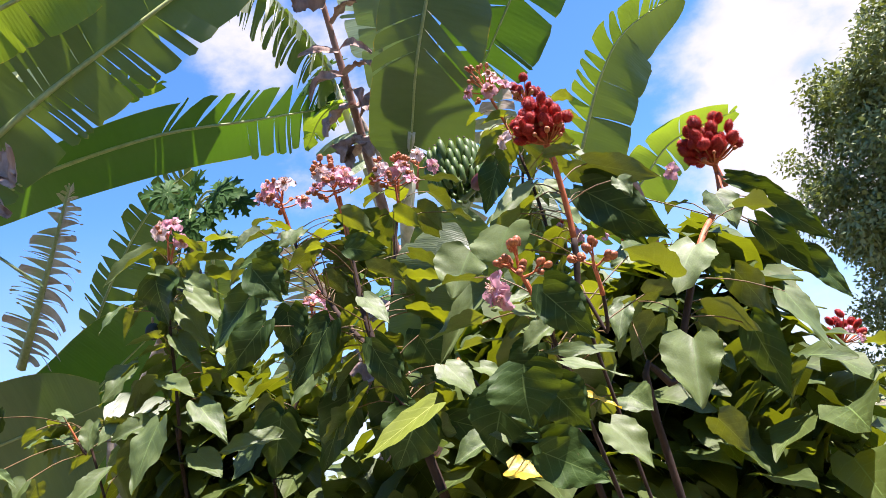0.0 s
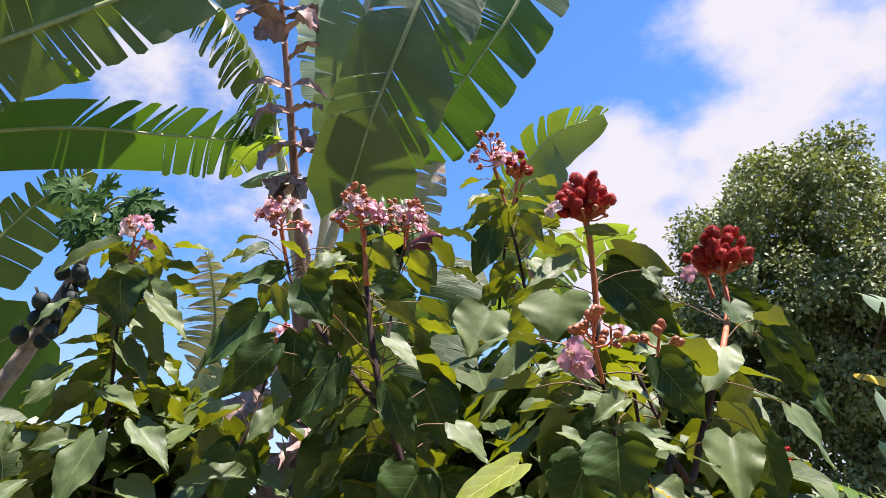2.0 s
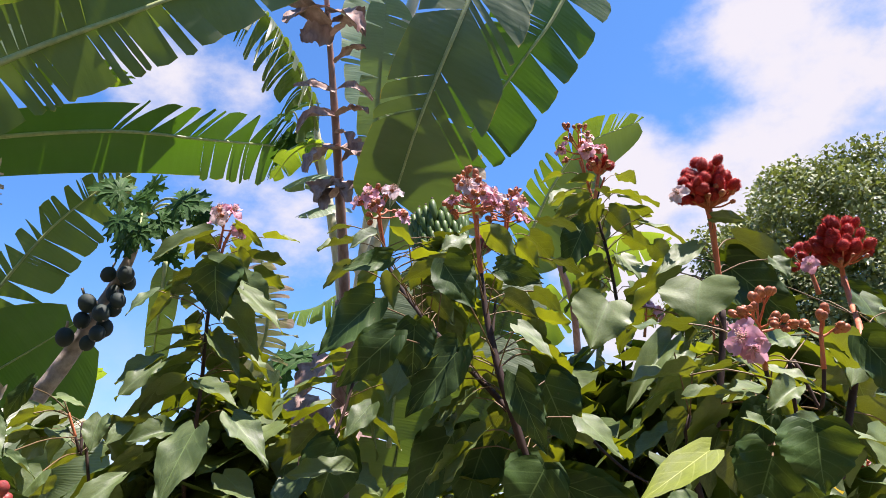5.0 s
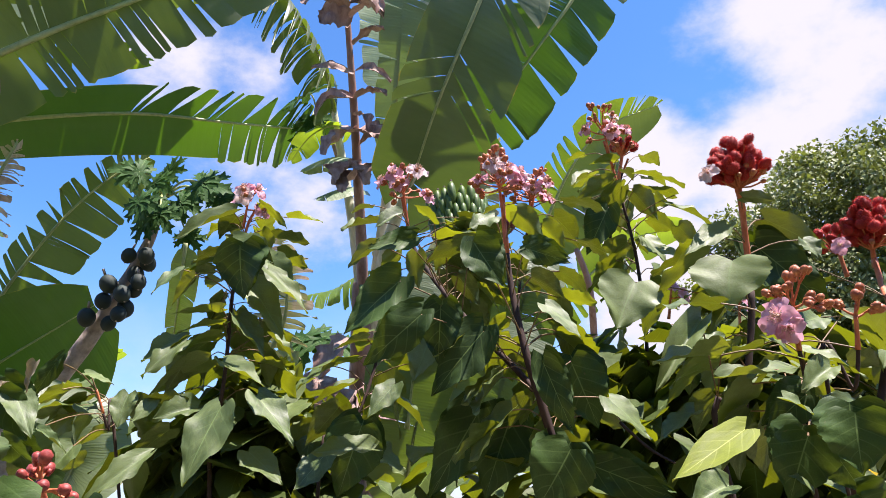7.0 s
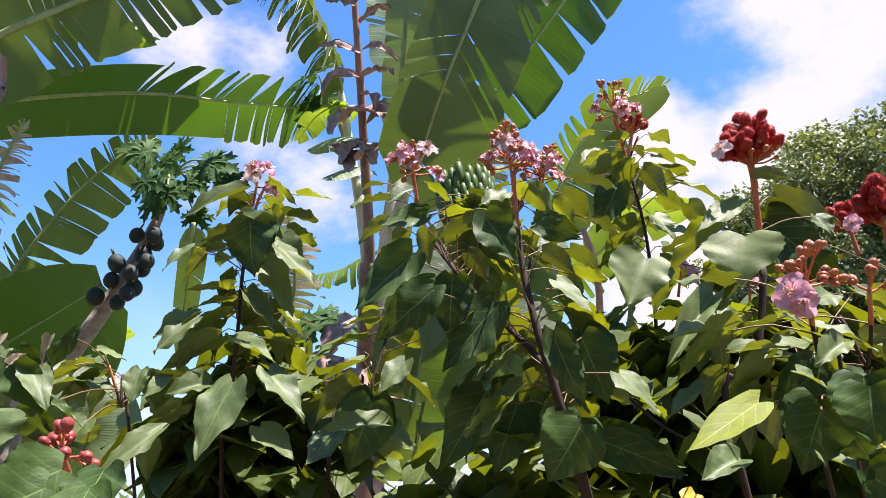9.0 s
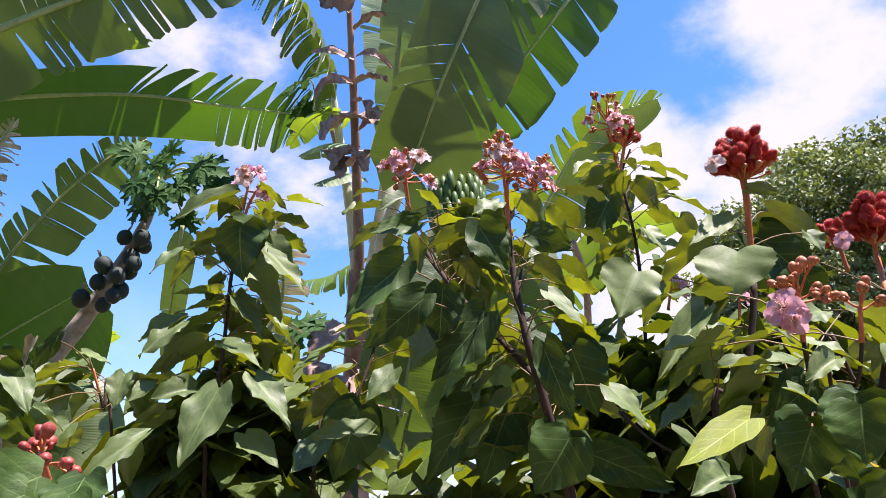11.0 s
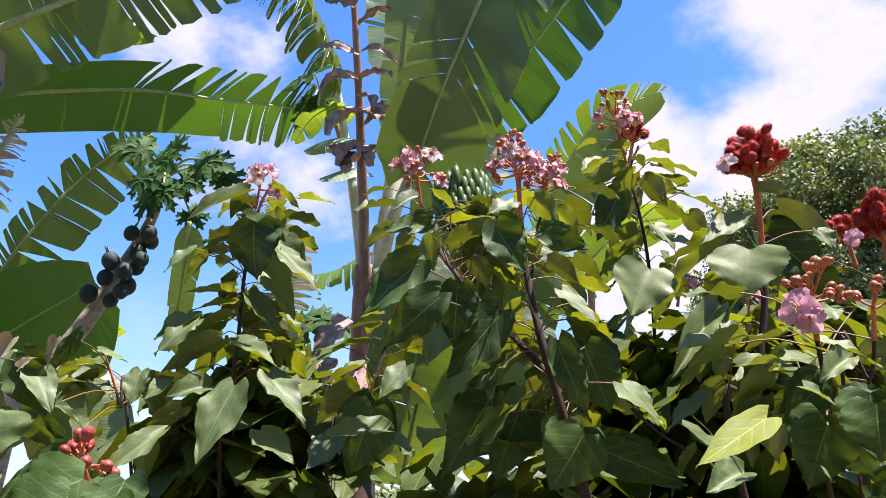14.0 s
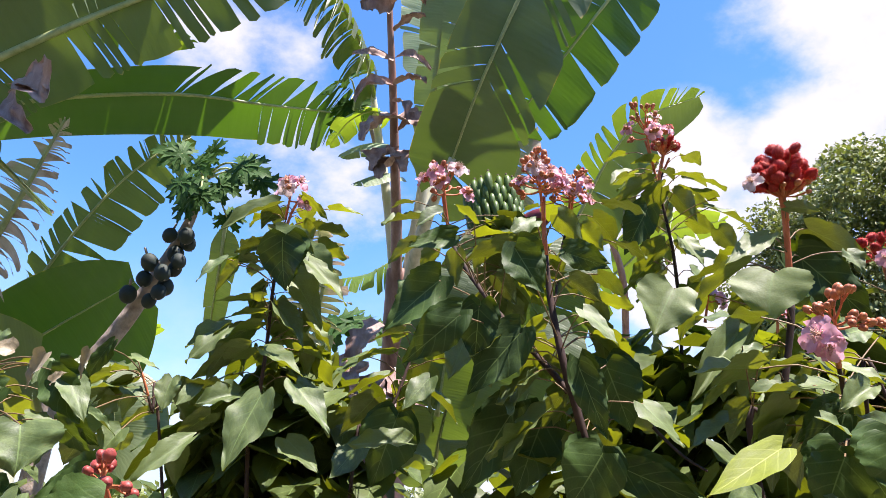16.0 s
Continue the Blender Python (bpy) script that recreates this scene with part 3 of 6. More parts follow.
banana_leaf(middle, [(-0.708, 3.729, 3.523), (-0.825, 3.667, 3.525), (-0.937, 3.665, 3.508), (-1.035, 3.674, 3.467)], (0.12, 0.10), (0.2, -0.3, 0.9), (3, 3), (0.3, 0.3), (0.0, 0.0), 0.2, BANANA_WAX, 0.008, 10, "small drooping banana leaf")
banana_leaf(middle, [(-0.686, 3.792, 3.356), (-0.762, 3.685, 3.341), (-0.847, 3.641, 3.299), (-0.930, 3.601, 3.247)], (0.08, 0.09), (0.1, -0.5, 0.85), (2, 2), (0.2, 0.2), (0.0, 0.0), 0.1, BANANA_WAX, 0.008, 11, "small glossy pale banana leaf")
banana_leaf(middle, [(-0.711, 4.028, 2.960), (-0.822, 4.049, 2.926), (-0.930, 4.065, 2.870), (-1.090, 4.063, 2.845)], (0.17, 0.17), (0.1, -0.4, 0.9), (10, 10), (0.2, 0.4), (0.1, 0.0), 0.3, BANANA_LIT, 0.010, 12, "sunlit yellow-green banana leaf")
for n, (place, along, out, length, width) in enumerate([
    ((-0.674, 3.204, 4.179), (-0.4, -0.2, 0.6), (-1, -0.6, 0.1), 0.20, 0.05),
    ((-0.673, 3.235, 4.094), (-0.9, -0.3, 0.25), (-0.3, -1, 0), 0.13, 0.05),
    ((-0.665, 3.226, 4.123), (0.7, -0.3, -0.2), (0.3, -1, 0.4), 0.17, 0.05),
    ((-0.671, 3.277, 3.981), (0.95, -0.2, 0.15), (0, -0.5, 1), 0.16, 0.035),
    ((-0.677, 3.328, 3.839), (-1, -0.1, 0.1), (0, -1, 0.3), 0.18, 0.02),
    ((-0.673, 3.326, 3.845), (0.9, -0.2, -0.5), (0.2, -1, 0.3), 0.20, 0.02),
    ((-0.679, 3.374, 3.712), (-0.9, -0.1, -0.35), (-0.2, -1, 0.3), 0.18, 0.025),
    ((-0.676, 3.375, 3.712), (0.95, -0.2, -0.2), (0.2, -0.6, 0.8), 0.15, 0.035),
    ((-0.681, 3.440, 3.561), (0.75, -0.35, -0.55), (0.5, -0.8, 0.2), 0.19, 0.075),
    ((-0.683, 3.435, 3.575), (-0.55, -0.2, -0.8), (-0.6, -0.8, 0.1), 0.17, 0.05),
    ((-0.684, 3.506, 3.409), (-0.5, -0.2, -0.8), (-0.5, -0.9, 0.1), 0.14, 0.05),
    ((-0.678, 3.511, 3.395), (0.2, -0.3, -0.9), (0.4, -0.9, 0.1), 0.13, 0.04),
    ((-0.684, 3.191, 4.243), (0.5, -0.3, -0.7), (0.5, -0.8, 0.2), 0.22, 0.05),
    ((-0.688, 3.180, 4.272), (-0.6, -0.3, -0.6), (-0.5, -0.8, 0.2), 0.20, 0.03),
    ((-0.683, 3.206, 4.201), (0.9, -0.1, -0.4), (0.3, -0.8, 0.2), 0.16, 0.03),
    ((-0.686, 3.414, 3.632), (0.5, -0.5, -0.8), (0.5, -0.8, 0.2), 0.14, 0.02),
    ((-0.686, 3.482, 3.475), (0.6, -0.4, 0.2), (0.3, -0.8, 0.4), 0.10, 0.03),
    ((-0.690, 3.526, 3.353), (-0.3, -0.4, -0.9), (-0.3, -0.9, 0.2), 0.13, 0.05),
]):
    bract(middle, place, along, out, length * 1.15, width * 1.3, n)
for n, (place, along, out, length, width) in enumerate([
    ((-0.773, 3.869, 2.251), (-0.35, -0.15, -0.9), (-0.5, -0.8, 0), 0.34, 0.12),
    ((-0.683, 3.876, 2.248), (0.2, -0.15, -0.95), (0.4, -0.9, 0), 0.36, 0.12),
    ((-0.833, 3.956, 1.999), (-0.1, -0.1, -0.95), (-0.3, -0.9, 0), 0.36, 0.13),
    ((-0.776, 3.796, 2.508), (-0.6, -0.1, -0.8), (-0.4, -0.9, 0), 0.2, 0.07),
    ((-0.900, 3.900, 2.330), (-0.35, -0.2, -0.8), (-0.3, -0.9, 0.1), 0.30, 0.13),
    ((-0.810, 4.020, 2.060), (0.15, -0.2, -0.9), (0.2, -0.9, 0.1), 0.34, 0.15),
    ((-0.700, 3.930, 2.300), (0.35, -0.2, -0.8), (0.3, -0.9, 0.1), 0.26, 0.10),
]):
    bract(middle, place, along, out, length, width, 30 + n)


def finger(length, radius):
    """One green banana: a curved, slightly angular body with a neck and a dark blunt end."""
    s = Soup()
    line = [Vector((0, length * 0.42 * math.sin(2.3 * q), length * 0.78 * (1 - math.cos(2.3 * q)))) for q in [i / 8 for i in range(9)]]
    s.tube(line, lambda q: radius * (0.42 + 0.58 * min(1, q * 5)) * (1 if q < 0.82 else 1 - (q - 0.82) * 3.4), 6)
    s.tube([line[-1], line[-1] + (line[-1] - line[-2]).normalized() * radius * 0.7], lambda q: radius * 0.32, 5, which=1)
    return s.mesh("banana", [GREEN_FRUIT, TWIG])


def bunch(plant, at, end, bud):
    """A bunch: a curved stalk with whorls of green fingers that turn up, and the purple flower at its end."""
    at, end, bud = local(plant, at), local(plant, end), local(plant, bud)
    axis = (end - at).normalized()
    stalk = Soup()
    stalk.tube(spline([at + Vector((-0.12, 0.12, 0.10)), at + Vector((-0.04, 0.04, 0.07)), at, at.lerp(end, 0.5), end, bud], 18), lambda q: 0.022 - 0.009 * q, 8)
    holder = child("fruit_bunch", stalk.mesh("bunch_stalk", [GREEN_FRUIT]), plant, None, "bunch of small green bananas")
    fingers = [finger(0.084, 0.0185), finger(0.078, 0.0175)]
    a = axis.orthogonal().normalized()
    b = axis.cross(a)
    rnd = random.Random(4)
    for ring in range(4):
        c = at.lerp(end, ring * 0.27)
        for k in range(18):
            ang = 2 * math.pi * (k + 0.5 * (ring % 2)) / 18 + rnd.uniform(-0.05, 0.05)
            out = math.cos(ang) * a + math.sin(ang) * b
            m = aim(c + out * 0.085, c + out * 0.085 + out + 0.12 * axis, -axis + Vector((0, 0, 0.5)))
            child("banana", fingers[(k + ring) % 2], holder, m @ Matrix.Scale(rnd.uniform(0.92, 1.08) * (1 - 0.05 * ring), 4))
    f = Soup()
    axis = (bud - end).normalized()
    end = bud
    turn = axis.to_track_quat("Z", "Y").to_matrix()
    f.ball(end + axis * 0.10, (0.045, 0.045, 0.10), turn, 14, 9)
    for k in range(5):
        ang = 2 * math.pi * k / 5
        out = math.cos(ang) * a + math.sin(ang) * b
        f.ball(end + axis * (0.06 + 0.01 * k) + out * 0.014, (0.036, 0.036, 0.085), turn, 10, 7)
    child("flower_bud", f.mesh("flower_bud", [PURPLE]), holder, None, "dark purple banana flower bud")


bunch(middle, (-0.144, 3.167, 2.910), (-0.130, 3.142, 2.753), (-0.028, 3.027, 2.755))

# the plant whose leaves reach in from the side, over everything
side_plant = thing("banana_plant", (-2.418, 2.345, 0.0), "banana plant with broad dark leaves arching overhead", "banana plant", "banana plants")
pole(side_plant, "pseudostem", [(-2.572, 2.474, 0.0), (-2.703, 2.586, 2.350), (-2.534, 2.470, 2.886), (-2.387, 2.401, 3.245)], 0.12, 0.06, STALK, "brown fibrous pseudostem")
banana_leaf(side_plant, [(-3.663, 3.330, 3.584), (-3.265, 3.475, 3.729), (-2.812, 3.567, 3.858), (-2.197, 3.865, 4.035), (-1.708, 4.190, 4.117), (-1.385, 4.549, 4.247), (-1.262, 4.705, 4.278)], (0.215, 0.272), AWAY, (17, 14), (0.05, 0.12), (0.25, 0.1), (0.36, 0.16), BANANA_SUN, 0.02, 21, "long torn banana leaf, half of it sunlit", sweep=(0.055, 0.0), blunt=0.84, whole=(0.50, 0.66), uneven=1.7, foot=0.5)
banana_leaf(side_plant, [(-2.650, 2.351, 3.011), (-2.346, 2.426, 3.272), (-2.010, 2.476, 3.493), (-1.775, 2.538, 3.660), (-1.521, 2.604, 3.821), (-1.177, 2.742, 4.093), (-0.803, 2.956, 4.455), (-0.316, 3.110, 4.724), (0.050, 3.250, 4.950)], (0.33, 0.245), AWAY, (15, 24), (0.1, 0.12), (0.1, 0.05), (0.2, 0.15), BANANA, 0.022, 22, "broad dark green banana leaf overhead", sweep=(0.03, 0.02), blunt=0.45)
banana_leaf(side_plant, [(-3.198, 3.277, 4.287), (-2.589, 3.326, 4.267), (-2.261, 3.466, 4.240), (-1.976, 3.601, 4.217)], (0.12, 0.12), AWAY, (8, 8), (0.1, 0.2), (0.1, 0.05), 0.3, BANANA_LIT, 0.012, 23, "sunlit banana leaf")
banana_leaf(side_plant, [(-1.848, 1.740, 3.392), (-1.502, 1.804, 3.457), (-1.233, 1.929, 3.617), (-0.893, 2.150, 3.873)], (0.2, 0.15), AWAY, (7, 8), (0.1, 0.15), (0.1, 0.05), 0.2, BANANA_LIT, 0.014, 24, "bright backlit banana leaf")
banana_leaf(side_plant, [(-1.913, 2.130, 2.782), (-1.834, 2.162, 2.725), (-1.743, 2.182, 2.642), (-1.653, 2.203, 2.559)], (0.055, 0.055), (0.5, 0.3, 0.8), (1, 1), (0.1, 0.1), (0.0, 0.0), 0.05, BANANA_SHADE, 0.008, 25, "small dark banana leaf", blunt=0.8)
bunch(side_plant, (-2.170, 2.296, 2.928), (-2.150, 2.361, 2.738), (-2.163, 2.387, 2.489))
for n, (place, along, out, length, width) in enumerate([
    ((-1.992, 2.370, 3.230), (0.7, -0.2, -0.5), (0.2, -1, 0), 0.25, 0.07),
    ((-2.035, 2.379, 3.164), (0.8, -0.2, -0.2), (0.2, -1, 0.3), 0.25, 0.06),
    ((-2.115, 2.392, 3.054), (0.8, -0.2, -0.3), (0.2, -1, 0.3), 0.3, 0.06),
]):
    bract(side_plant, place, along, out, length, width, 40 + n)

# unseen leaves, added high above to shade the leaves below them
for n, spec in enumerate([
    ([(-2.655, 2.728, 3.557), (-2.460, 3.437, 4.886), (-1.969, 3.635, 5.022), (-1.537, 3.896, 5.119)], 0.46),
    ([(-2.494, 2.542, 3.511), (-1.758, 2.140, 4.527), (-1.250, 2.100, 4.694), (-0.850, 2.150, 4.854)], 0.50),
]):
    banana_leaf(side_plant, spec[0], (spec[1], spec[1]), (0.1, 0.3, 0.95), (9, 9), (0.1, 0.1), (0.1, 0.1), 0.25, BANANA, 0.02, 70 + n, "unseen banana leaf added overhead for shade")

# low plants farther left
left_plant = thing("banana_plant", (-3.450, 4.494, 0.0), "banana plant with narrow torn leaves and one withered leaf", "banana plant", "banana plants")
pole(left_plant, "pseudostem", [(-3.463, 4.569, 0.0), (-3.485, 4.693, 2.103), (-3.428, 4.471, 2.725)], 0.11, 0.07, PSEUDO)
banana_leaf(left_plant, [(-3.236, 4.247, 2.760), (-2.932, 4.133, 3.130), (-2.651, 4.121, 3.508), (-2.402, 4.152, 3.764), (-2.222, 4.219, 3.908)], (0.16, 0.27), AWAY, (24, 15), (0.05, 0.05), (0.3, 0.1), (0.45, 0.35), BANANA, 0.014, 31, "banana leaf torn into narrow sunlit strips", uneven=0.7)
banana_leaf(left_plant, [(-3.677, 3.978, 2.180), (-3.087, 3.949, 2.373), (-2.685, 3.991, 2.626), (-2.358, 4.039, 2.850)], (0.35, 0.53), (-0.15, 0.85, 0.45), (1, 1), (0.1, 0.1), (0.05, 0.05), 0.08, BANANA_SUN, 0.014, 32, "broad whole dark green banana leaf")
banana_leaf(left_plant, [(-3.892, 3.265, 1.971), (-3.308, 3.361, 2.127), (-2.869, 3.440, 2.215), (-2.571, 3.594, 2.302)], (0.36, 0.4), (-0.15, 0.85, 0.45), (1, 1), (0.1, 0.1), (0.05, 0.05), 0.08, BANANA_SHADE, 0.014, 37, "broad dark green banana leaf near the ground")
banana_leaf(left_plant, [(-3.273, 4.975, 2.541), (-3.027, 4.947, 2.664), (-2.823, 4.932, 2.744), (-2.630, 4.935, 2.775)], (0.12, 0.12), (0.0, 0.4, 0.9), (3, 3), (0.1, 0.1), (0.05, 0.05), 0.1, BANANA_LIT, 0.008, 33, "young sunlit banana leaf")
banana_leaf(left_plant, [(-3.192, 3.661, 2.659), (-2.952, 3.538, 2.913), (-2.759, 3.486, 3.251), (-2.625, 3.504, 3.667)], (0.23, 0.20), AWAY, (28, 36), (0.15, 0.45), (0.1, 0.1), 0.6, BANANA_DRY, 0.034, 34, "half-withered banana leaf with pale dry shreds", 0.4, BANANA_DEAD)
banana_leaf(left_plant, [(-1.317, 2.900, 2.756), (-1.347, 2.956, 2.596), (-1.403, 3.059, 2.448), (-1.468, 3.181, 2.249)], (0.08, 0.06), (0.1, 0.95, -0.1), (2, 2), (0.05, 0.05), (0.0, 0.0), 0.05, BANANA_SHADE, 0.01, 35, "hanging dark banana leaf")
banana_leaf(left_plant, [(-0.943, 2.908, 2.220), (-0.852, 2.852, 2.390), (-0.841, 2.790, 2.563), (-0.855, 2.738, 2.704)], (0.16, 0.14), AWAY, (20, 18), (0.2, 0.2), (0.0, 0.0), 0.6, BANANA_DRY, 0.01, 36, "narrow drying banana leaf", 0.4)

# the plant with the upright leaf
back_plant = thing("banana_plant", (0.757, 5.809, 0.0), "banana plant with upright sunlit leaves", "banana plant", "banana plants")
pole(back_plant, "pseudostem", [(0.788, 6.029, 0.0), (0.788, 6.029, 2.477), (0.768, 5.748, 3.244), (0.677, 5.616, 3.587)], 0.034, 0.024, STALK)
# sunny and shaded halves are put in by two blade materials
banana_leaf(back_plant, [(0.319, 5.697, 3.590), (0.501, 5.586, 3.930), (0.706, 5.476, 4.269), (0.983, 5.440, 4.566), (1.468, 5.548, 4.804)], (0.20, 0.33), AWAY, (18, 3), (0.03, 0.22), (0.1, 0.1), (0.45, 0.06), BANANA_LIT, 0.018, 41, "upright banana leaf with torn sunlit edge", other=BANANA, sweep=(0.05, 0.02), blunt=0.6, whole=(0.03, 0.3))
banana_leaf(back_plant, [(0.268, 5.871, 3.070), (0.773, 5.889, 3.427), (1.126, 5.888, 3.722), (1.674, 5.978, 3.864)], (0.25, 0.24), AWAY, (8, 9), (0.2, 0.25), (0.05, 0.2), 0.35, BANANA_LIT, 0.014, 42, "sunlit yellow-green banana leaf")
banana_leaf(back_plant, [(-0.463, 4.326, 2.968), (-0.158, 4.221, 3.283), (-0.015, 4.131, 3.540), (0.070, 4.140, 3.815)], (0.17, 0.2), (0.3, -0.7, 0.6), (16, 16), (0.2, 0.2), (0.0, 0.0), 0.35, BANANA_DRY, 0.012, 43, "banana leaf in thin strips with dry ends", 0.3)
for n, spec in enumerate([
    ([(-0.386, 3.049, 1.942), (-0.336, 2.958, 2.200), (-0.265, 2.885, 2.414), (-0.193, 2.930, 2.595)], 0.2),
    ([(-0.224, 3.166, 2.236), (-0.217, 3.099, 2.420), (-0.216, 3.049, 2.558), (-0.215, 2.998, 2.697)], 0.22),
    ([(-0.093, 3.016, 1.796), (-0.026, 2.952, 1.982), (0.039, 2.897, 2.147), (0.120, 2.940, 2.337)], 0.2),
    ([(0.019, 3.095, 2.186), (0.089, 3.035, 2.362), (0.146, 2.983, 2.517), (0.197, 3.028, 2.695)], 0.17),
    ([(-1.090, 3.086, 1.706), (-1.032, 3.019, 1.898), (-0.951, 2.955, 2.090), (-0.825, 2.902, 2.259)], 0.22),
    ([(-0.503, 3.788, 1.638), (-0.432, 3.587, 1.913), (-0.364, 3.500, 2.163), (-0.327, 3.461, 2.426)], 0.2),
    ([(-1.822, 3.026, 1.730), (-1.746, 2.984, 1.857), (-1.758, 2.920, 2.031), (-1.887, 2.862, 2.165)], 0.22),
]):
    banana_leaf(back_plant, spec[0], (spec[1], spec[1]), (0.2, -0.6, 0.7), (2, 3), (0.1, 0.1), (0.05, 0.05), 0.08, BANANA, 0.012, 50 + n, "green banana leaf behind the shrubs")

# the plant beside the far tree
far_plant = thing("banana_plant", (6.160, 8.226, 0.0), "banana plant with yellow, brown and pale green leaves", "banana plant", "banana plants")
pole(far_plant, "pseudostem", [(6.160, 8.226, 0.0), (5.879, 8.523, 0.743), (6.127, 8.098, 2.389)], 0.13, 0.08, PSEUDO)
banana_leaf(far_plant, [(6.235, 7.820, 2.658), (5.471, 7.554, 2.939), (4.773, 7.332, 3.242), (4.059, 7.130, 3.471)], (0.34, 0.34), (0.1, -0.70, 0.70), (9, 9), (0.3, 0.5), (0.1, 0.1), 0.35, BANANA_WAX, 0.018, 61, "pale glossy banana leaf")
banana_leaf(far_plant, [(6.335, 7.762, 2.883), (5.589, 7.467, 3.272), (4.990, 7.272, 3.466), (4.415, 7.072, 3.678)], (0.22, 0.22), (0.1, -0.2, 0.95), (8, 8), (0.3, 0.5), (0.1, 0.1), 0.35, BANANA_LIT, 0.018, 62, "pale green banana leaf")
banana_leaf(far_plant, [(6.145, 7.956, 2.131), (5.457, 7.666, 2.501), (4.754, 7.543, 2.617), (3.981, 7.419, 2.745)], (0.08, 0.20), (0.1, 0.3, 0.95), (7, 18), (0.5, 0.9), (-0.4, -0.4), 0.3, BANANA_GOLD, 0.018, 63, "yellow dying banana leaf")
banana_leaf(far_plant, [(4.755, 7.207, 1.096), (4.182, 7.074, 1.256), (3.623, 6.935, 1.422), (3.092, 6.799, 1.588)], (0.07, 0.19), (0.1, -0.5, 0.85), (9, 18), (0.2, 0.3), (-0.2, -0.25), 0.5, BANANA_RUST, 0.018, 64, "dead brown banana leaf", blunt=0.8)
banana_leaf(far_plant, [(5.545, 8.632, 1.133), (4.578, 8.363, 1.437), (3.898, 8.095, 1.717), (3.341, 8.053, 1.916)], (0.13, 0.20), (0.1, -0.4, 0.9), (16, 22), (0.3, 0.3), (0.0, 0.0), 0.5, BANANA_LIT, 0.018, 65, "sunlit toothed banana leaf")
banana_leaf(far_plant, [(4.774, 7.414, 1.099), (4.442, 7.246, 1.776), (4.170, 7.156, 2.146), (3.924, 7.067, 2.512)], (0.20, 0.20), (0.2, -0.8, 0.6), (6, 6), (0.2, 0.2), (0.0, 0.0), 0.3, BANANA_WAX, 0.014, 66, "pale green drooping banana leaf")
banana_leaf(far_plant, [(4.708, 7.568, 1.310), (4.531, 7.492, 1.618), (4.279, 7.443, 1.826), (4.003, 7.385, 2.066)], (0.20, 0.18), (0.1, -0.8, 0.6), (5, 6), (0.2, 0.3), (0.0, 0.0), 0.2, BANANA_WAX, 0.014, 67, "pale waxy drooping banana leaf")

# ---- ground ----
def ground_sheet():
    verts, faces, n = [], [], 90
    for i in range(n + 1):
        for k in range(n + 1):
            x, y = ((2 * q / n - 1) for q in (i, k))
            x, y = 900 * x * abs(x) ** 1.8, 900 * y * abs(y) ** 1.8
            z = 0.05 * noise.noise((x * 0.7, y * 0.7, 0)) + 0.02 * noise.noise((x * 3, y * 3, 2)) - 0.03
            verts.append((x, y, z))
    for i in range(n):
        for k in range(n):
            a = i * (n + 1) + k
            faces.append((a, a + n + 1, a + n + 2, a + 1))
    ob = new("ground", mesh_of("ground", verts, faces, [SOIL]))
    tagged(ob, "dry brown soil with grassy patches under the plants", "ground", "", "structure")


ground_sheet()


def blades(name, count, spots, low, high, wide, mat, label, category):
    """Many thin leaves standing on the ground, as one mass."""
    rnd = random.Random(11)
    verts, faces, uvs = [], [], []
    for _ in range(count):
        cx, cy, r = spots[rnd.randrange(len(spots))]
        a, q = rnd.uniform(0, 6.283), r * math.sqrt(rnd.random())
        x, y, h, d = cx + q * math.cos(a), cy + q * math.sin(a), rnd.uniform(low, high), rnd.uniform(0, 6.283)
        lean, w = rnd.uniform(0.1, 0.5) * h, wide * rnd.uniform(0.6, 1.3)
        dx, dy = math.cos(d), math.sin(d)
        b = len(verts)
        for u, s in ((0, 1), (0.55, 0.9), (1, 0.05)):
            for e in (-1, 1):
                verts.append((x + dx * lean * u * u - dy * e * w * s, y + dy * lean * u * u + dx * e * w * s, -0.04 + h * u))
                uvs.append((u, 0.5 + 0.5 * e))
        faces += [(b, b + 1, b + 3, b + 2), (b + 2, b + 3, b + 5, b + 4)]
    ob = new(name, mesh_of(name, verts, faces, [mat], uvs))
    tagged(ob, label, category, "", "stuff")


blades("grass", 9000, [(0, 4, 4), (-4, 7, 4), (4, 8, 5), (7, 13, 5), (0, 12, 5)], 0.10, 0.35, 0.008, GRASS, "uneven green grass on the dry soil", "grass")


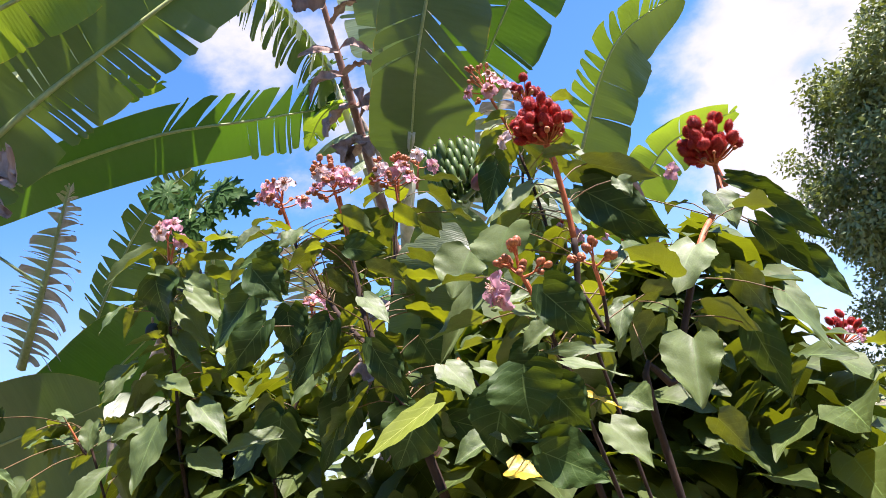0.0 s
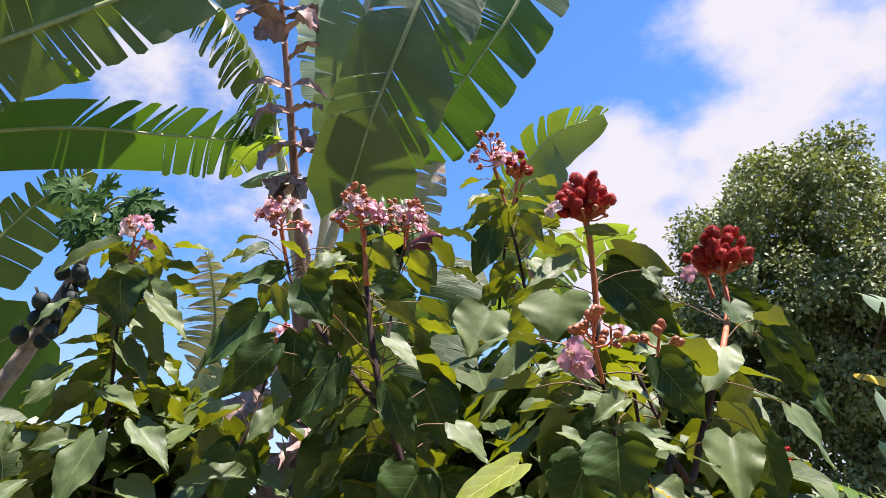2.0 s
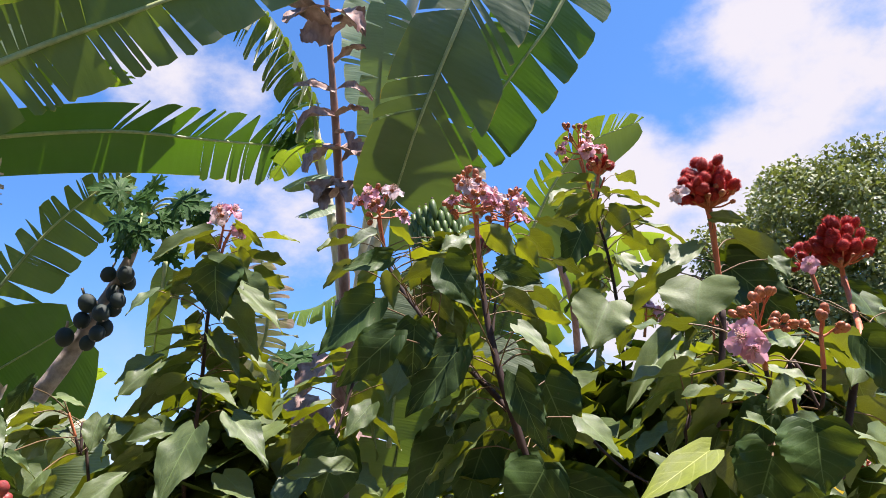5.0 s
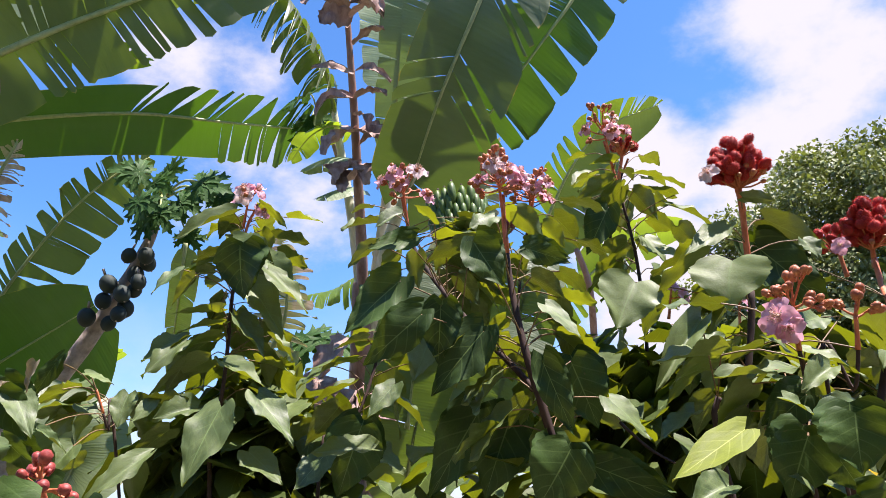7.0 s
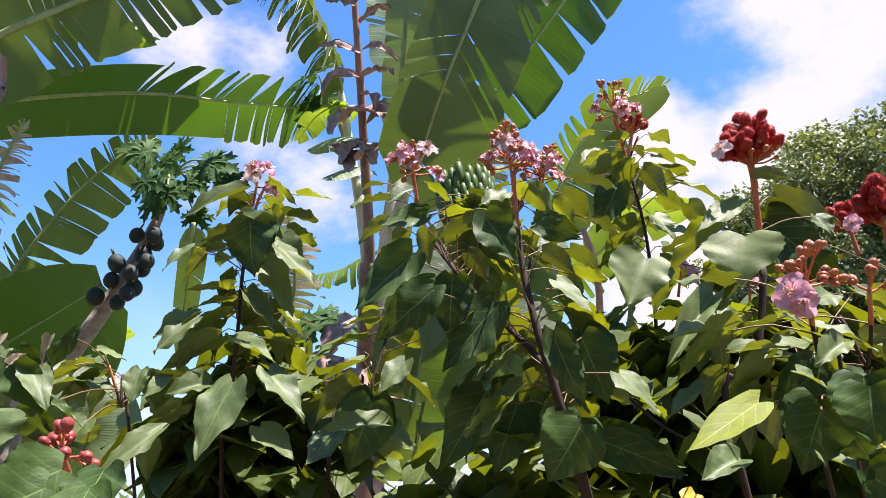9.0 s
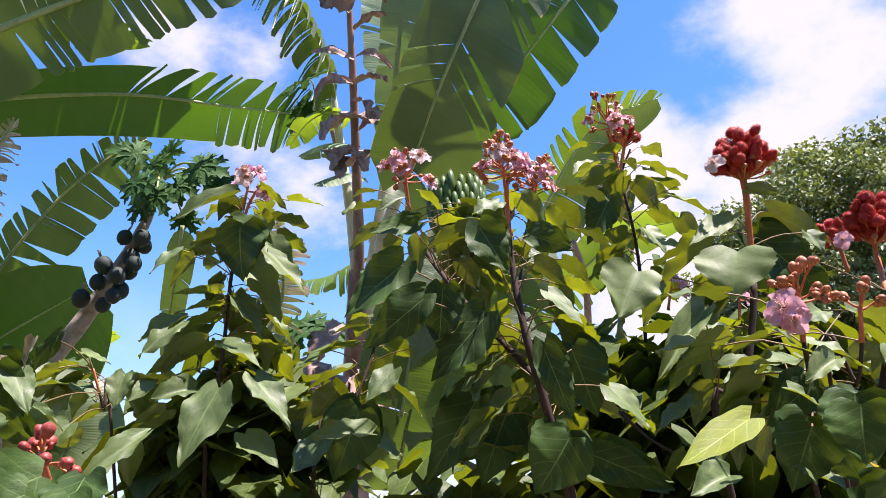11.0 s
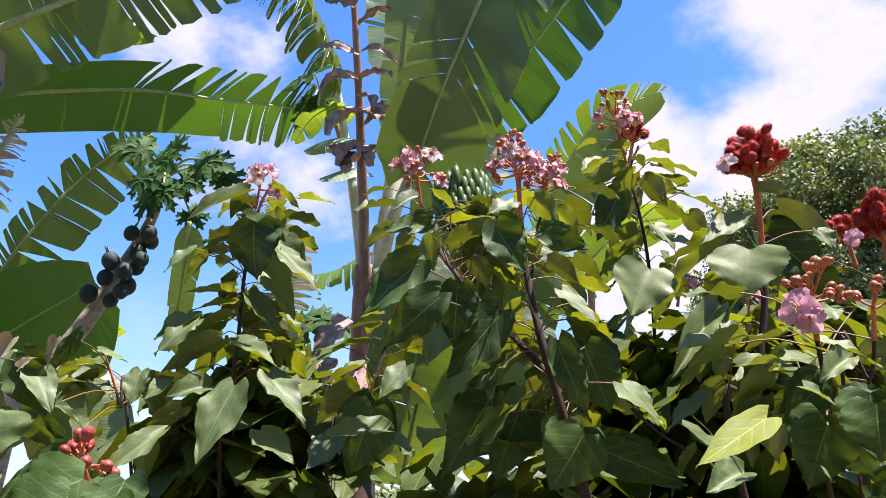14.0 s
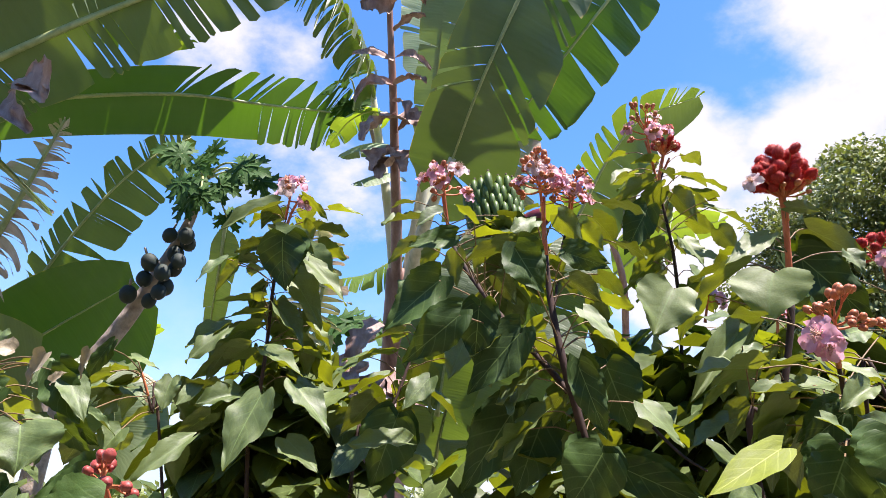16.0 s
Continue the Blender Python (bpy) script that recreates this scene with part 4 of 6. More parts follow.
# ---- leafy crowns ----
def crown_mesh(name, clumps, each, spread, length, width, mat, seed, droop=0.2):
    """Thousands of small pointed leaves in clumps. clumps: rows of x, y, z, outward x, y, z."""
    rng = np.random.default_rng(seed)
    c = np.repeat(np.asarray(clumps, dtype=float), each, 0)
    n = len(c)
    off = rng.normal(0, 1, (n, 3))
    off /= np.linalg.norm(off, axis=1)[:, None]
    p = c[:, :3] + off * spread * rng.random((n, 1)) ** 0.45 * np.array([1, 1, 0.8])
    axis = 0.35 * off + 0.25 * c[:, 3:] + rng.normal(0, 0.6, (n, 3)) - np.array([0, 0, droop])
    axis /= np.linalg.norm(axis, axis=1)[:, None]
    up = 0.8 * c[:, 3:] + np.array([0, 0, 0.9]) + rng.normal(0, 0.45, (n, 3))
    side = np.cross(axis, up)
    side /= np.linalg.norm(side, axis=1)[:, None] + 1e-9
    face = np.cross(side, axis)
    ln = length * rng.uniform(0.65, 1.25, (n, 1))
    wd = width * rng.uniform(0.7, 1.2, (n, 1))
    pts = np.stack([p, p + axis * ln * 0.45 + side * wd * 0.5 + face * wd * 0.16, p + axis * ln - face * ln * 0.12, p + axis * ln * 0.45 - side * wd * 0.5 + face * wd * 0.16, p + axis * ln * 0.5], 1)
    verts = pts.reshape(-1, 3)
    base = np.arange(n)[:, None] * 5
    faces = np.concatenate([base + np.array(q) for q in ((0, 1, 4), (1, 2, 4), (4, 2, 3), (0, 4, 3))]).tolist()
    uvs = np.tile(np.array([(0, 0.5), (0.45, 1), (1, 0.5), (0.45, 0), (0.5, 0.5)]), (n, 1))
    return mesh_of(name, verts.tolist(), faces, [mat], uvs)


def lumps(centre, radii, count, seed, inner=0.35, low=-0.75):
    """Places for clumps on and inside an uneven ellipsoid."""
    rnd, out = random.Random(seed), []
    while len(out) < count:
        d = Vector((rnd.gauss(0, 1), rnd.gauss(0, 1), rnd.gauss(0, 1))).normalized()
        if d.z < low:
            continue
        k = 0.86 + 0.26 * noise.noise(d * 2.1 + Vector((seed, 0, 0))) + 0.22 * noise.noise(d * 5.5)
        if rnd.random() < inner:
            k *= rnd.uniform(0.45, 0.85)
        out.append((*(centre[i] + radii[i] * d[i] * k for i in range(3)), *d))
    return out


def leafy_tree(name, foot, centre, radii, count, each, seed, label, spread=0.42, length=0.118, width=0.076, trunk=0.24, more=()):
    tree = thing(name, foot, label, "tree")
    s, rnd = Soup(), random.Random(seed)
    top = local(tree, centre)
    s.tube(spline([(0, 0, -0.1), (0.05, 0.02, top.z * 0.25), (top.x * 0.4 - 0.05, top.y * 0.4, top.z * 0.5), top], 14), lambda q: trunk * (1 - 0.75 * q), 12, knots=0.05)
    for i in range(11):
        a = i * 2.4
        start = Vector((top.x * 0.3, top.y * 0.3, top.z * (0.35 + 0.04 * i)))
        end = top + Vector((math.cos(a) * radii[0] * 0.6, math.sin(a) * radii[1] * 0.6, radii[2] * rnd.uniform(-0.5, 0.45)))
        s.tube(spline([start, start.lerp(end, 0.5) + Vector((0, 0, 0.25)), end], 9), lambda q: trunk * 0.36 * (1 - 0.85 * q), 7, knots=0.06)
    child("trunk", s.mesh("trunk", [WOOD]), tree)
    clumps = lumps(top, radii, count, seed)
    for c, r, k in more:
        clumps += lumps(local(tree, c), r, k, seed + 5)
    child("crown", crown_mesh("crown", clumps, each, spread, length, width, LEAF_TREE, seed), tree, None, "dense glossy dark green foliage")
    return tree


leafy_tree("broadleaf_tree", (7.197, 14.467, 0.0), (7.186, 14.499, 5.157), (3.35, 3.2, 3.35), 640, 125, 3, "large round-crowned tree with dense glossy dark leaves", more=[((9.412, 14.324, 3.951), (2.6, 2.4, 3.2), 260), ((6.585, 14.972, 2.078), (2.3, 2.3, 2.2), 200)])
leafy_tree("shrub", (4.564, 9.127, 0.0), (4.576, 9.110, 0.779), (1.5, 1.1, 1.0), 130, 60, 8, "untidy green bush below the banana leaves", 0.26, 0.12, 0.035, 0.05)


def far_woods():
    rnd, clumps = random.Random(5), []
    for i in range(420):
        a = radians(-75 + 150 * i / 419)
        d = rnd.uniform(55, 75)
        h = 1.2 + 1.1 * noise.noise((i * 0.06, 0, 0)) + 0.5 * noise.noise((i * 0.4, 3, 0))
        for k in range(2):
            clumps.append((d * math.sin(a), d * math.cos(a), max(0.2, h * (0.4 + 0.5 * k)), 0, -0.8, 0.5))
    # an unseen thicket, added behind the path to cut low sky light
    for i in range(300):
        a = radians(100 + 160 * i / 299)
        d = rnd.uniform(9, 12)
        for k in range(4):
            clumps.append((d * math.sin(a), d * math.cos(a), (0.7 + 1.5 * k) * (1 + 0.3 * noise.noise((i * 0.09, 7, 0))), 0, 0.8, 0.5))
    ob = new("far_woods", crown_mesh("far_woods", clumps, 26, 1.5, 0.8, 0.5, LEAF_TREE, 9))
    tagged(ob, "dark far line of trees, with an unseen thicket added behind the path", "woods", "", "stuff")


far_woods()


# ---- papaya tree ----
def papaya_blade(size, seed):
    """A deeply lobed leaf: seven toothed lobes from one joint, in one mesh."""
    s, rnd = Soup(), random.Random(seed)
    for k in range(7):
        ang = radians((k - 3) * 44 + rnd.uniform(-5, 5))
        ln = size * (1 - 0.09 * abs(k - 3)) * rnd.uniform(0.9, 1.05)
        rows, uvs = [], []
        for i in range(13):
            u = i / 12
            tooth = i in (5, 9)
            w = ln * (0.20 * math.sin(math.pi * u**0.75) ** 0.8 + 0.03) * (1.75 if tooth else 0.66 if i in (6, 10) else 0.9)
            w = ln * 0.16 if 0 < i < 4 else 0.002 if i == 12 else w
            row, ruv = [], []
            for e in (-1, -0.5, 0, 0.5, 1):
                x, y = w * e, ln * (u + (0.13 * abs(e) if tooth else 0))
                z = 0.15 * abs(x) - 0.25 * ln * u * u + 0.02 * ln * math.sin(6 * u + k)
                row.append(Vector((x * math.cos(ang) + y * math.sin(ang), -x * math.sin(ang) + y * math.cos(ang), z)))
                ruv.append((u, 0.5 + 0.5 * e))
            rows.append(row)
            uvs.append(ruv)
        s.grid(rows, uvs)
    return s.mesh("papaya_leaf", [LEAF_PAPAYA])


papaya = thing("papaya_tree", (-2.593, 3.563, 0.0), "leaning papaya tree with lobed leaves and dark round fruit", "papaya tree")
TRUNK_LINE = [(-2.557, 3.513, 0.0), (-2.352, 3.428, 1.986), (-2.178, 3.385, 2.198), (-1.984, 3.352, 2.441), (-1.826, 3.319, 2.679), (-1.718, 3.300, 2.870), (-1.660, 3.284, 3.010), (-1.637, 3.267, 3.149)]
pole(papaya, "trunk", TRUNK_LINE, 0.060, 0.014, TRUNK, "ringed grey-brown papaya trunk", 14, 0.03, 40)


def fruit_mesh(seed):
    s = Soup()
    s.ball((0, 0, 0), (0.046, 0.046, 0.052), None, 16, 10, rough=0.012, seed=seed)
    s.tube([Vector((0, 0, 0.05)), Vector((0, 0, 0.085))], lambda q: 0.007, 6, which=1)
    s.ball((0, 0, -0.051), (0.006, 0.006, 0.005), None, 6, 4, which=1)
    return s.mesh("fruit", [DARK_FRUIT, TRUNK])


FRUITS = [fruit_mesh(1), fruit_mesh(2)]
for n, at in enumerate([
    (-1.746, 3.224, 2.837), (-1.657, 3.222, 2.830), (-1.821, 3.208, 2.693), (-1.679, 3.216, 2.698), (-1.740, 3.192, 2.634), (-1.710, 3.246, 2.667), (-1.852, 3.233, 2.618),
    (-1.935, 3.253, 2.548), (-1.758, 3.213, 2.544), (-1.748, 3.253, 2.582), (-1.832, 3.271, 2.517), (-1.684, 3.299, 2.820), (-1.739, 3.295, 2.761),
]):
    m = pose(*local(papaya, at), 20 * math.sin(n * 2.1), 25 * math.cos(n * 1.7), n * 50)
    child("fruit", FRUITS[n % 2], papaya, m @ Matrix.Scale(0.76 + 0.14 * ((n * 7) % 5) / 4, 4), "dark green round papaya fruit")
BLADES = [papaya_blade(0.25, 1), papaya_blade(0.22, 2)]
TOP = Vector((-1.634, 3.268, 3.149))
for n, (at, face) in enumerate([
    ((-1.332, 3.045, 3.114), (0.1, -0.9, 0.3)), ((-1.270, 3.121, 3.064), (0.3, -0.9, 0.2)), ((-1.574, 3.073, 3.143), (-0.1, -0.95, 0.1)), ((-1.480, 3.154, 3.070), (0.1, -0.9, 0.2)),
    ((-1.610, 3.009, 3.023), (-0.2, -0.9, 0.3)), ((-1.479, 3.259, 2.938), (0.2, -0.9, 0.2)), ((-1.698, 3.138, 3.237), (-0.2, -0.9, 0.3)), ((-1.596, 3.236, 3.277), (0.0, -0.8, 0.4)),
    ((-1.543, 3.079, 2.986), (0.1, -0.9, 0.0)), ((-1.676, 3.220, 3.015), (-0.3, -0.9, 0.2)), ((-1.395, 3.200, 3.140), (0.2, -0.9, 0.4)), ((-1.640, 3.180, 3.100), (0.0, -0.9, 0.2)),
    ((-1.225, 4.424, 4.443), (-0.4, -0.4, 0.8)), ((-1.217, 4.493, 4.255), (-0.2, -0.5, 0.8)), ((-1.078, 4.638, 2.716), (0.2, -0.5, 0.8)), ((-1.243, 4.624, 2.722), (-0.2, -0.5, 0.8)),
]):
    if n == 12:
        second = thing("papaya_tree", (-0.986, 5.236, 0.0), "slender papaya tree behind the banana plant", "papaya tree")
        pole(second, "trunk", [(-0.986, 5.236, 0.0), (-0.970, 5.266, 2.770), (-0.979, 4.953, 3.627), (-1.157, 4.654, 4.412)], 0.04, 0.02, TRUNK, "", 10)
        TOP = Vector((-1.211, 4.649, 4.414))
    if n == 14:
        TOP = Vector((-1.252, 5.271, 2.701))
    owner = second if n >= 12 else papaya
    spot, heart = local(owner, at), local(owner, TOP)
    out = (spot - heart)
    m = aim(spot, spot + Vector((out.x, 0.12 * out.y, 0.5 * out.z - 0.2 * out.length)) + Vector((0, -0.01, 0)), face)
    blade = child("leaf", BLADES[n % 2], owner, m @ Matrix.Scale(0.60 - 0.05 * (n % 3) if n < 12 else 1.2, 4), "dark green lobed papaya leaf")
    s = Soup()
    s.tube(spline([heart, heart.lerp(spot, 0.5) + Vector((0, 0, 0.05)), spot], 8), lambda q: 0.008 - 0.004 * q, 6)
    child("petiole", s.mesh("petiole", [RIB]), owner)

# ---- annatto shrubs ----
UNIT = [leaf_mesh("leaf", LEAF, 1.0, 1.0, 100 + i, bend=0.06 + 0.07 * (i % 5), fold=0.05 + 0.13 * (i % 4), wavy=0.034 + 0.014 * (i % 3), along=26, across=5) for i in range(14)]
# leaves that hang in shade, given the darker leaf copy
UNIT_PLANE = [leaf_mesh("leaf", LEAF_SHADE, 1.0, 1.0, 140 + i, bend=0.08 + 0.03 * (i % 3), fold=0.10 + 0.06 * (i % 2), wavy=0.05, along=26, across=5) for i in range(5)]
UNIT_YELLOW = [leaf_mesh("leaf", LEAF_YELLOW, 1.0, 1.0, 120 + i, bend=0.12, fold=0.1, wavy=0.03) for i in range(2)]
UNIT_YOUNG = [leaf_mesh("leaf", LEAF_YOUNG, 1.0, 1.0, 150 + i, bend=0.2, fold=0.35, wavy=0.06, along=18, across=4) for i in range(3)]
UNIT_GOLD = [leaf_mesh("leaf", LEAF_GOLD, 1.0, 1.0, 130, bend=0.15, fold=0.2, wavy=0.05)]
FACES = {0: Vector((0.10, -0.62, 0.78)), 1: Vector((0.0, 0.45, 0.89)), 2: Vector((0.1, -0.75, 0.65)), 3: Vector((0, -0.6, 0.8)), 4: Vector((-0.05, -1.0, -0.12)), 5: Vector((0.0, -1.0, -0.02)), 6: Vector((0.0, 0.42, 0.9)), 7: Vector((0.0, -1.0, -0.05)), 8: Vector((0.1, -0.9, 0.4))}
SUNLIT = []


def shades(p):
    """Whether a leaf at a world place would stand in the sun of one of the outer leaves."""
    for c in SUNLIT:
        d = p - c
        s = d.dot(SUN_TO)
        if s > 0.025 and (d - s * SUN_TO).length < 0.06:
            return True
    return False


def put_leaf(shrub, base, tip, width, kind, n):
    """One leaf between two places in the world, with its upper face (0), its underside (1, 4) or a yellow one (2, 3) to the path."""
    rnd = random.Random(n * 13 + 5)
    base, tip = local(shrub, base), local(shrub, tip)
    length = (tip - base).length
    if kind == 6:
        # a wider leaf added close over this one, to shade it
        over, more = SUN_TO * rnd.uniform(0.018, 0.03) + shrub.location, 0.18 * (tip - base)
        put_leaf(shrub, base + over - more, tip + over + more, width * 1.35, 1, n + 3)
    if kind in (4, 5):
        # a hidden second leaf, added close behind to stop sun shining through
        lift = Vector((0.002, 0.012, 0.012)) + shrub.location
        put_leaf(shrub, base + lift, tip + lift, width * 1.04, 7, n + 5)
    loose = 0.2 if kind > 3 else 1.0
    face = FACES[kind] + loose * Vector((rnd.uniform(-0.25, 0.25), rnd.uniform(-0.15, 0.15), rnd.uniform(-0.15, 0.15)))
    if kind < 4:
        SUNLIT.append(0.5 * (base + tip) + shrub.location)
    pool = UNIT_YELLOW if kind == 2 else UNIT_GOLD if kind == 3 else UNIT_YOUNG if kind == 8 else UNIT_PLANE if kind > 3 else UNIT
    m = aim(base, tip, face) @ Matrix.Diagonal((width, length, 0.5 * (width + length), 1))
    return child("leaf", pool[n % len(pool)], shrub, m, {2: "yellow-green leaf", 3: "golden dying leaf", 8: "pale bronze young leaf"}.get(kind, ""))


def flower_mesh(seed, mat):
    """An open flower: five broad notched petals round a brush of stamens."""
    s, rnd = Soup(), random.Random(seed)
    for k in range(5):
        ang, tilt = 2 * math.pi * k / 5 + rnd.uniform(-0.3, 0.3), rnd.uniform(-0.5, 0.9)
        rows, uvs = [], []
        for i in range(6):
            u = i / 5
            w = 0.0128 * math.sin(math.pi * (0.12 + 0.80 * u) ** 1.1) ** 0.7
            row, ruv = [], []
            for e in (-1, -0.5, 0, 0.5, 1):
                r = 0.003 + 0.0225 * u * (1 - (0.10 if e == 0 and i == 5 else 0))
                z = r * math.tan(tilt) * (1 - 0.7 * u) + 0.004 * e * e - 0.006 * u * u + 0.0042 * u * math.sin(8 * u + 5 * e + 2 * k + seed)
                x = w * e
                row.append(Vector((r * math.cos(ang) - x * math.sin(ang), r * math.sin(ang) + x * math.cos(ang), z)))
                ruv.append((u, 0.5 + 0.5 * e))
            rows.append(row)
            uvs.append(ruv)
        s.grid(rows, uvs)
    for k in range(44):
        d = Vector((rnd.gauss(0, 0.45), rnd.gauss(0, 0.45), 1)).normalized()
        tip = d * rnd.uniform(0.010, 0.017)
        s.tube([d * 0.002, tip], lambda q: 0.0003, 3, which=1, cap=False)
        s.ball(tip, (0.0009, 0.0009, 0.0011), None, 4, 3, which=1)
    s.ball((0, 0, 0), (0.003, 0.003, 0.004), None, 6, 4, which=2)
    return s.mesh("flower", [mat, STAMEN, BUD])


def bud_mesh(seed, mat=None):
    s = Soup()
    s.ball((0, 0, 0.005), (0.0066, 0.0066, 0.0075), None, 10, 7, rough=0.04, seed=seed)
    for k in range(5):
        a = 2 * math.pi * k / 5
        s.ball((0.0038 * math.cos(a), 0.0038 * math.sin(a), 0.0), (0.0028, 0.0028, 0.0035), None, 5, 4)
    return s.mesh("bud", [mat or BUD])


def pod_mesh(seed):
    """A pod: a pointed two-lobed body set with soft bristles."""
    s, rnd = Soup(), random.Random(seed)
    body = []
    for i in range(9):
        u = i / 8
        r = 0.0114 * math.sin(math.pi * (0.05 + 0.93 * u) ** 0.92) ** 0.62
        body.append([Vector((r * 1.08 * math.cos(a), r * 0.9 * math.sin(a), 0.025 * u)) for a in [2 * math.pi * k / 11 for k in range(12)]])
    s.grid(body, [[(i / 8, k / 11) for k in range(12)] for i in range(9)])
    for k in range(420):
        u, a = rnd.random() ** 0.9, rnd.uniform(0, 6.283)
        r = 0.0114 * math.sin(math.pi * (0.05 + 0.93 * u) ** 0.92) ** 0.62
        n = Vector((math.cos(a), math.sin(a), 0.9 * (u - 0.35))).normalized()
        p = Vector((r * 1.05 * math.cos(a), r * 0.88 * math.sin(a), 0.025 * u))
        t = n.orthogonal().normalized()
        b = n.cross(t)
        tip = p + (n + Vector((rnd.gauss(0, 0.3), rnd.gauss(0, 0.3), rnd.gauss(0, 0.3)))) * rnd.uniform(0.0016, 0.0040)
        i0 = len(s.v)
        s.v += [p + t * 0.00045, p - t * 0.00026 + b * 0.0004, p - t * 0.00026 - b * 0.0004, tip]
        s.uv += [(0, 0)] * 4
        s.f += [(i0, i0 + 1, i0 + 3), (i0 + 1, i0 + 2, i0 + 3), (i0 + 2, i0, i0 + 3)]
        s.w += [1, 1, 1]
    return s.mesh("pod", [POD, BRISTLE])


FLOWERS = [flower_mesh(i, PETAL) for i in range(3)] + [flower_mesh(7, PETAL_PALE)]
BUDS, RED_BUDS, PODS = [bud_mesh(1), bud_mesh(2)], [bud_mesh(3, BUD_RED), bud_mesh(4, BUD_RED)], [pod_mesh(1), pod_mesh(2), pod_mesh(3)]


def panicle(shrub, at, foot, radius, pods=0, flowers=0, buds=0, seed=0, label="", flat=0.85, flower_size=1.0, pod_size=1.0, bud_pool=None):
    """A head on its stalk: a dome of pods, or loose sprays of buds with open flowers. at: its middle; foot: a lower place on the stalk."""
    rnd = random.Random(seed)
    at, foot = local(shrub, at), local(shrub, foot)
    axis = (at - foot).normalized()
    upright = Vector((0, 0, 1)).rotation_difference(axis)
    root = at - axis * radius * 0.9
    s, spots = Soup(), []
    s.tube(spline([foot, foot.lerp(root, 0.5), root, root + axis * radius * 0.9], 10), lambda q: (0.0054 if pods > 8 else 0.0036) - 0.0016 * q, 7, knots=0.05)
    if pods > 8:
        for i in range(pods):
            tilt = radians(76) * math.sqrt((i + 0.3) / pods)
            ang = i * 2.39996 + rnd.uniform(-0.2, 0.2)
            d = upright @ Vector((math.sin(tilt) * math.cos(ang), math.sin(tilt) * math.sin(ang), math.cos(tilt)))
            place = root + (1.08 * d + 0.85 * axis * d.dot(axis)) * radius * (1.0 if i % 3 else 0.62) * rnd.uniform(0.62, 1.25)
            s.tube(spline([root - axis * 0.004, root.lerp(place, 0.5) - axis * 0.003, place], 5), lambda q: 0.0019 - 0.0006 * q, 5, cap=False)
            spots.append((place, (d + 0.5 * axis + 0.45 * Vector((rnd.gauss(0, 1), rnd.gauss(0, 1), rnd.gauss(0, 1)))).normalized(), "pod"))
        for i in range(flowers + buds):
            ang, tilt = rnd.uniform(0, 6.283), radians(rnd.uniform(35, 88))
            d = upright @ Vector((math.sin(tilt) * math.cos(ang), -abs(math.sin(tilt) * math.sin(ang)), math.cos(tilt)))
            place = root + d * radius * rnd.uniform(1.2, 1.45)
            s.tube(spline([root, root.lerp(place, 0.5) - axis * 0.004, place], 5), lambda q: 0.0015, 5, cap=False)
            spots.append((place, d, "flower" if i < flowers else "bud"))
    else:
        count = max(4, round((buds + flowers + pods) / 3.4))
        left = {"flower": flowers, "bud": buds, "pod": pods}
        for i in range(count):
            ang, rise = i * 2.39996 + rnd.uniform(-0.3, 0.3), (i + 0.7) / count
            tilt = radians(86 - 66 * rise + rnd.uniform(-8, 8))
            d = upright @ Vector((math.sin(tilt) * math.cos(ang), math.sin(tilt) * math.sin(ang), math.cos(tilt) * flat))
            start = root + axis * radius * 0.75 * rise
            end = start + d * radius * rnd.uniform(0.75, 1.2)
            s.tube(spline([start, start.lerp(end, 0.55) - axis * radius * 0.07, end], 6), lambda q: 0.0021 - 0.0008 * q, 5, cap=False)
            want = math.ceil(sum(left.values()) / (count - i))
            for k in range(want):
                kind = "flower" if left["flower"] > 0 and k == 0 and (d.y < 0.35 or count - i <= left["flower"]) else "bud" if left["bud"] > 0 else "pod" if left["pod"] > 0 else "flower"
                if left[kind] <= 0:
                    continue
                left[kind] -= 1
                spread = Vector((rnd.gauss(0, 1), rnd.gauss(0, 1), rnd.gauss(0, 0.7))).normalized()
                tip = end + (spread * 0.7 + d * 0.8) * rnd.uniform(0.006, 0.013)
                s.tube([end - d * 0.004, tip], lambda q: 0.0011, 4, cap=False)
                spots.append((tip, (d + 0.7 * spread).normalized(), kind))
    head = child("flower_head", s.mesh("stalks", [TWIG_RED]), shrub, None, label)
    for n, (place, way, kind) in enumerate(spots):
        z = way if kind != "flower" else (way + Vector((rnd.uniform(-0.5, 0.5), -0.75, rnd.uniform(-0.2, 0.5)))).normalized()
        turn = Matrix.Translation(place) @ z.to_track_quat("Z", "Y").to_matrix().to_4x4() @ pose(0, 0, 0, 0, 0, rnd.uniform(0, 360))
        if kind == "pod":
            child("pod", PODS[n % 3], head, turn @ Matrix.Diagonal((*(2 * [rnd.uniform(0.66, 1.06)]), rnd.uniform(0.8, 1.15), 1)) @ Matrix.Scale(pod_size * (1 if pods > 8 else 0.5), 4))
        elif kind == "flower":
            child("flower", FLOWERS[3 if n % 4 == 3 else n % 3], head, turn @ Matrix.Scale(rnd.uniform(0.7, 0.95) * flower_size * (0.7 if pods > 8 else 1.0), 4))
        else:
            child("bud", (bud_pool or BUDS)[n % 2], head, turn @ Matrix.Scale(rnd.uniform(0.55, 0.9) * pod_size, 4))
    return head


def open_flower(head, at, face, size, kind=1):
    """One large open flower at a place in the world."""
    z = Vector(face).normalized()
    m = Matrix.Translation(local(head, at)) @ z.to_track_quat("Z", "Y").to_matrix().to_4x4()
    return child("flower", FLOWERS[kind], head, m @ Matrix.Scale(size, 4))


GROWING = []


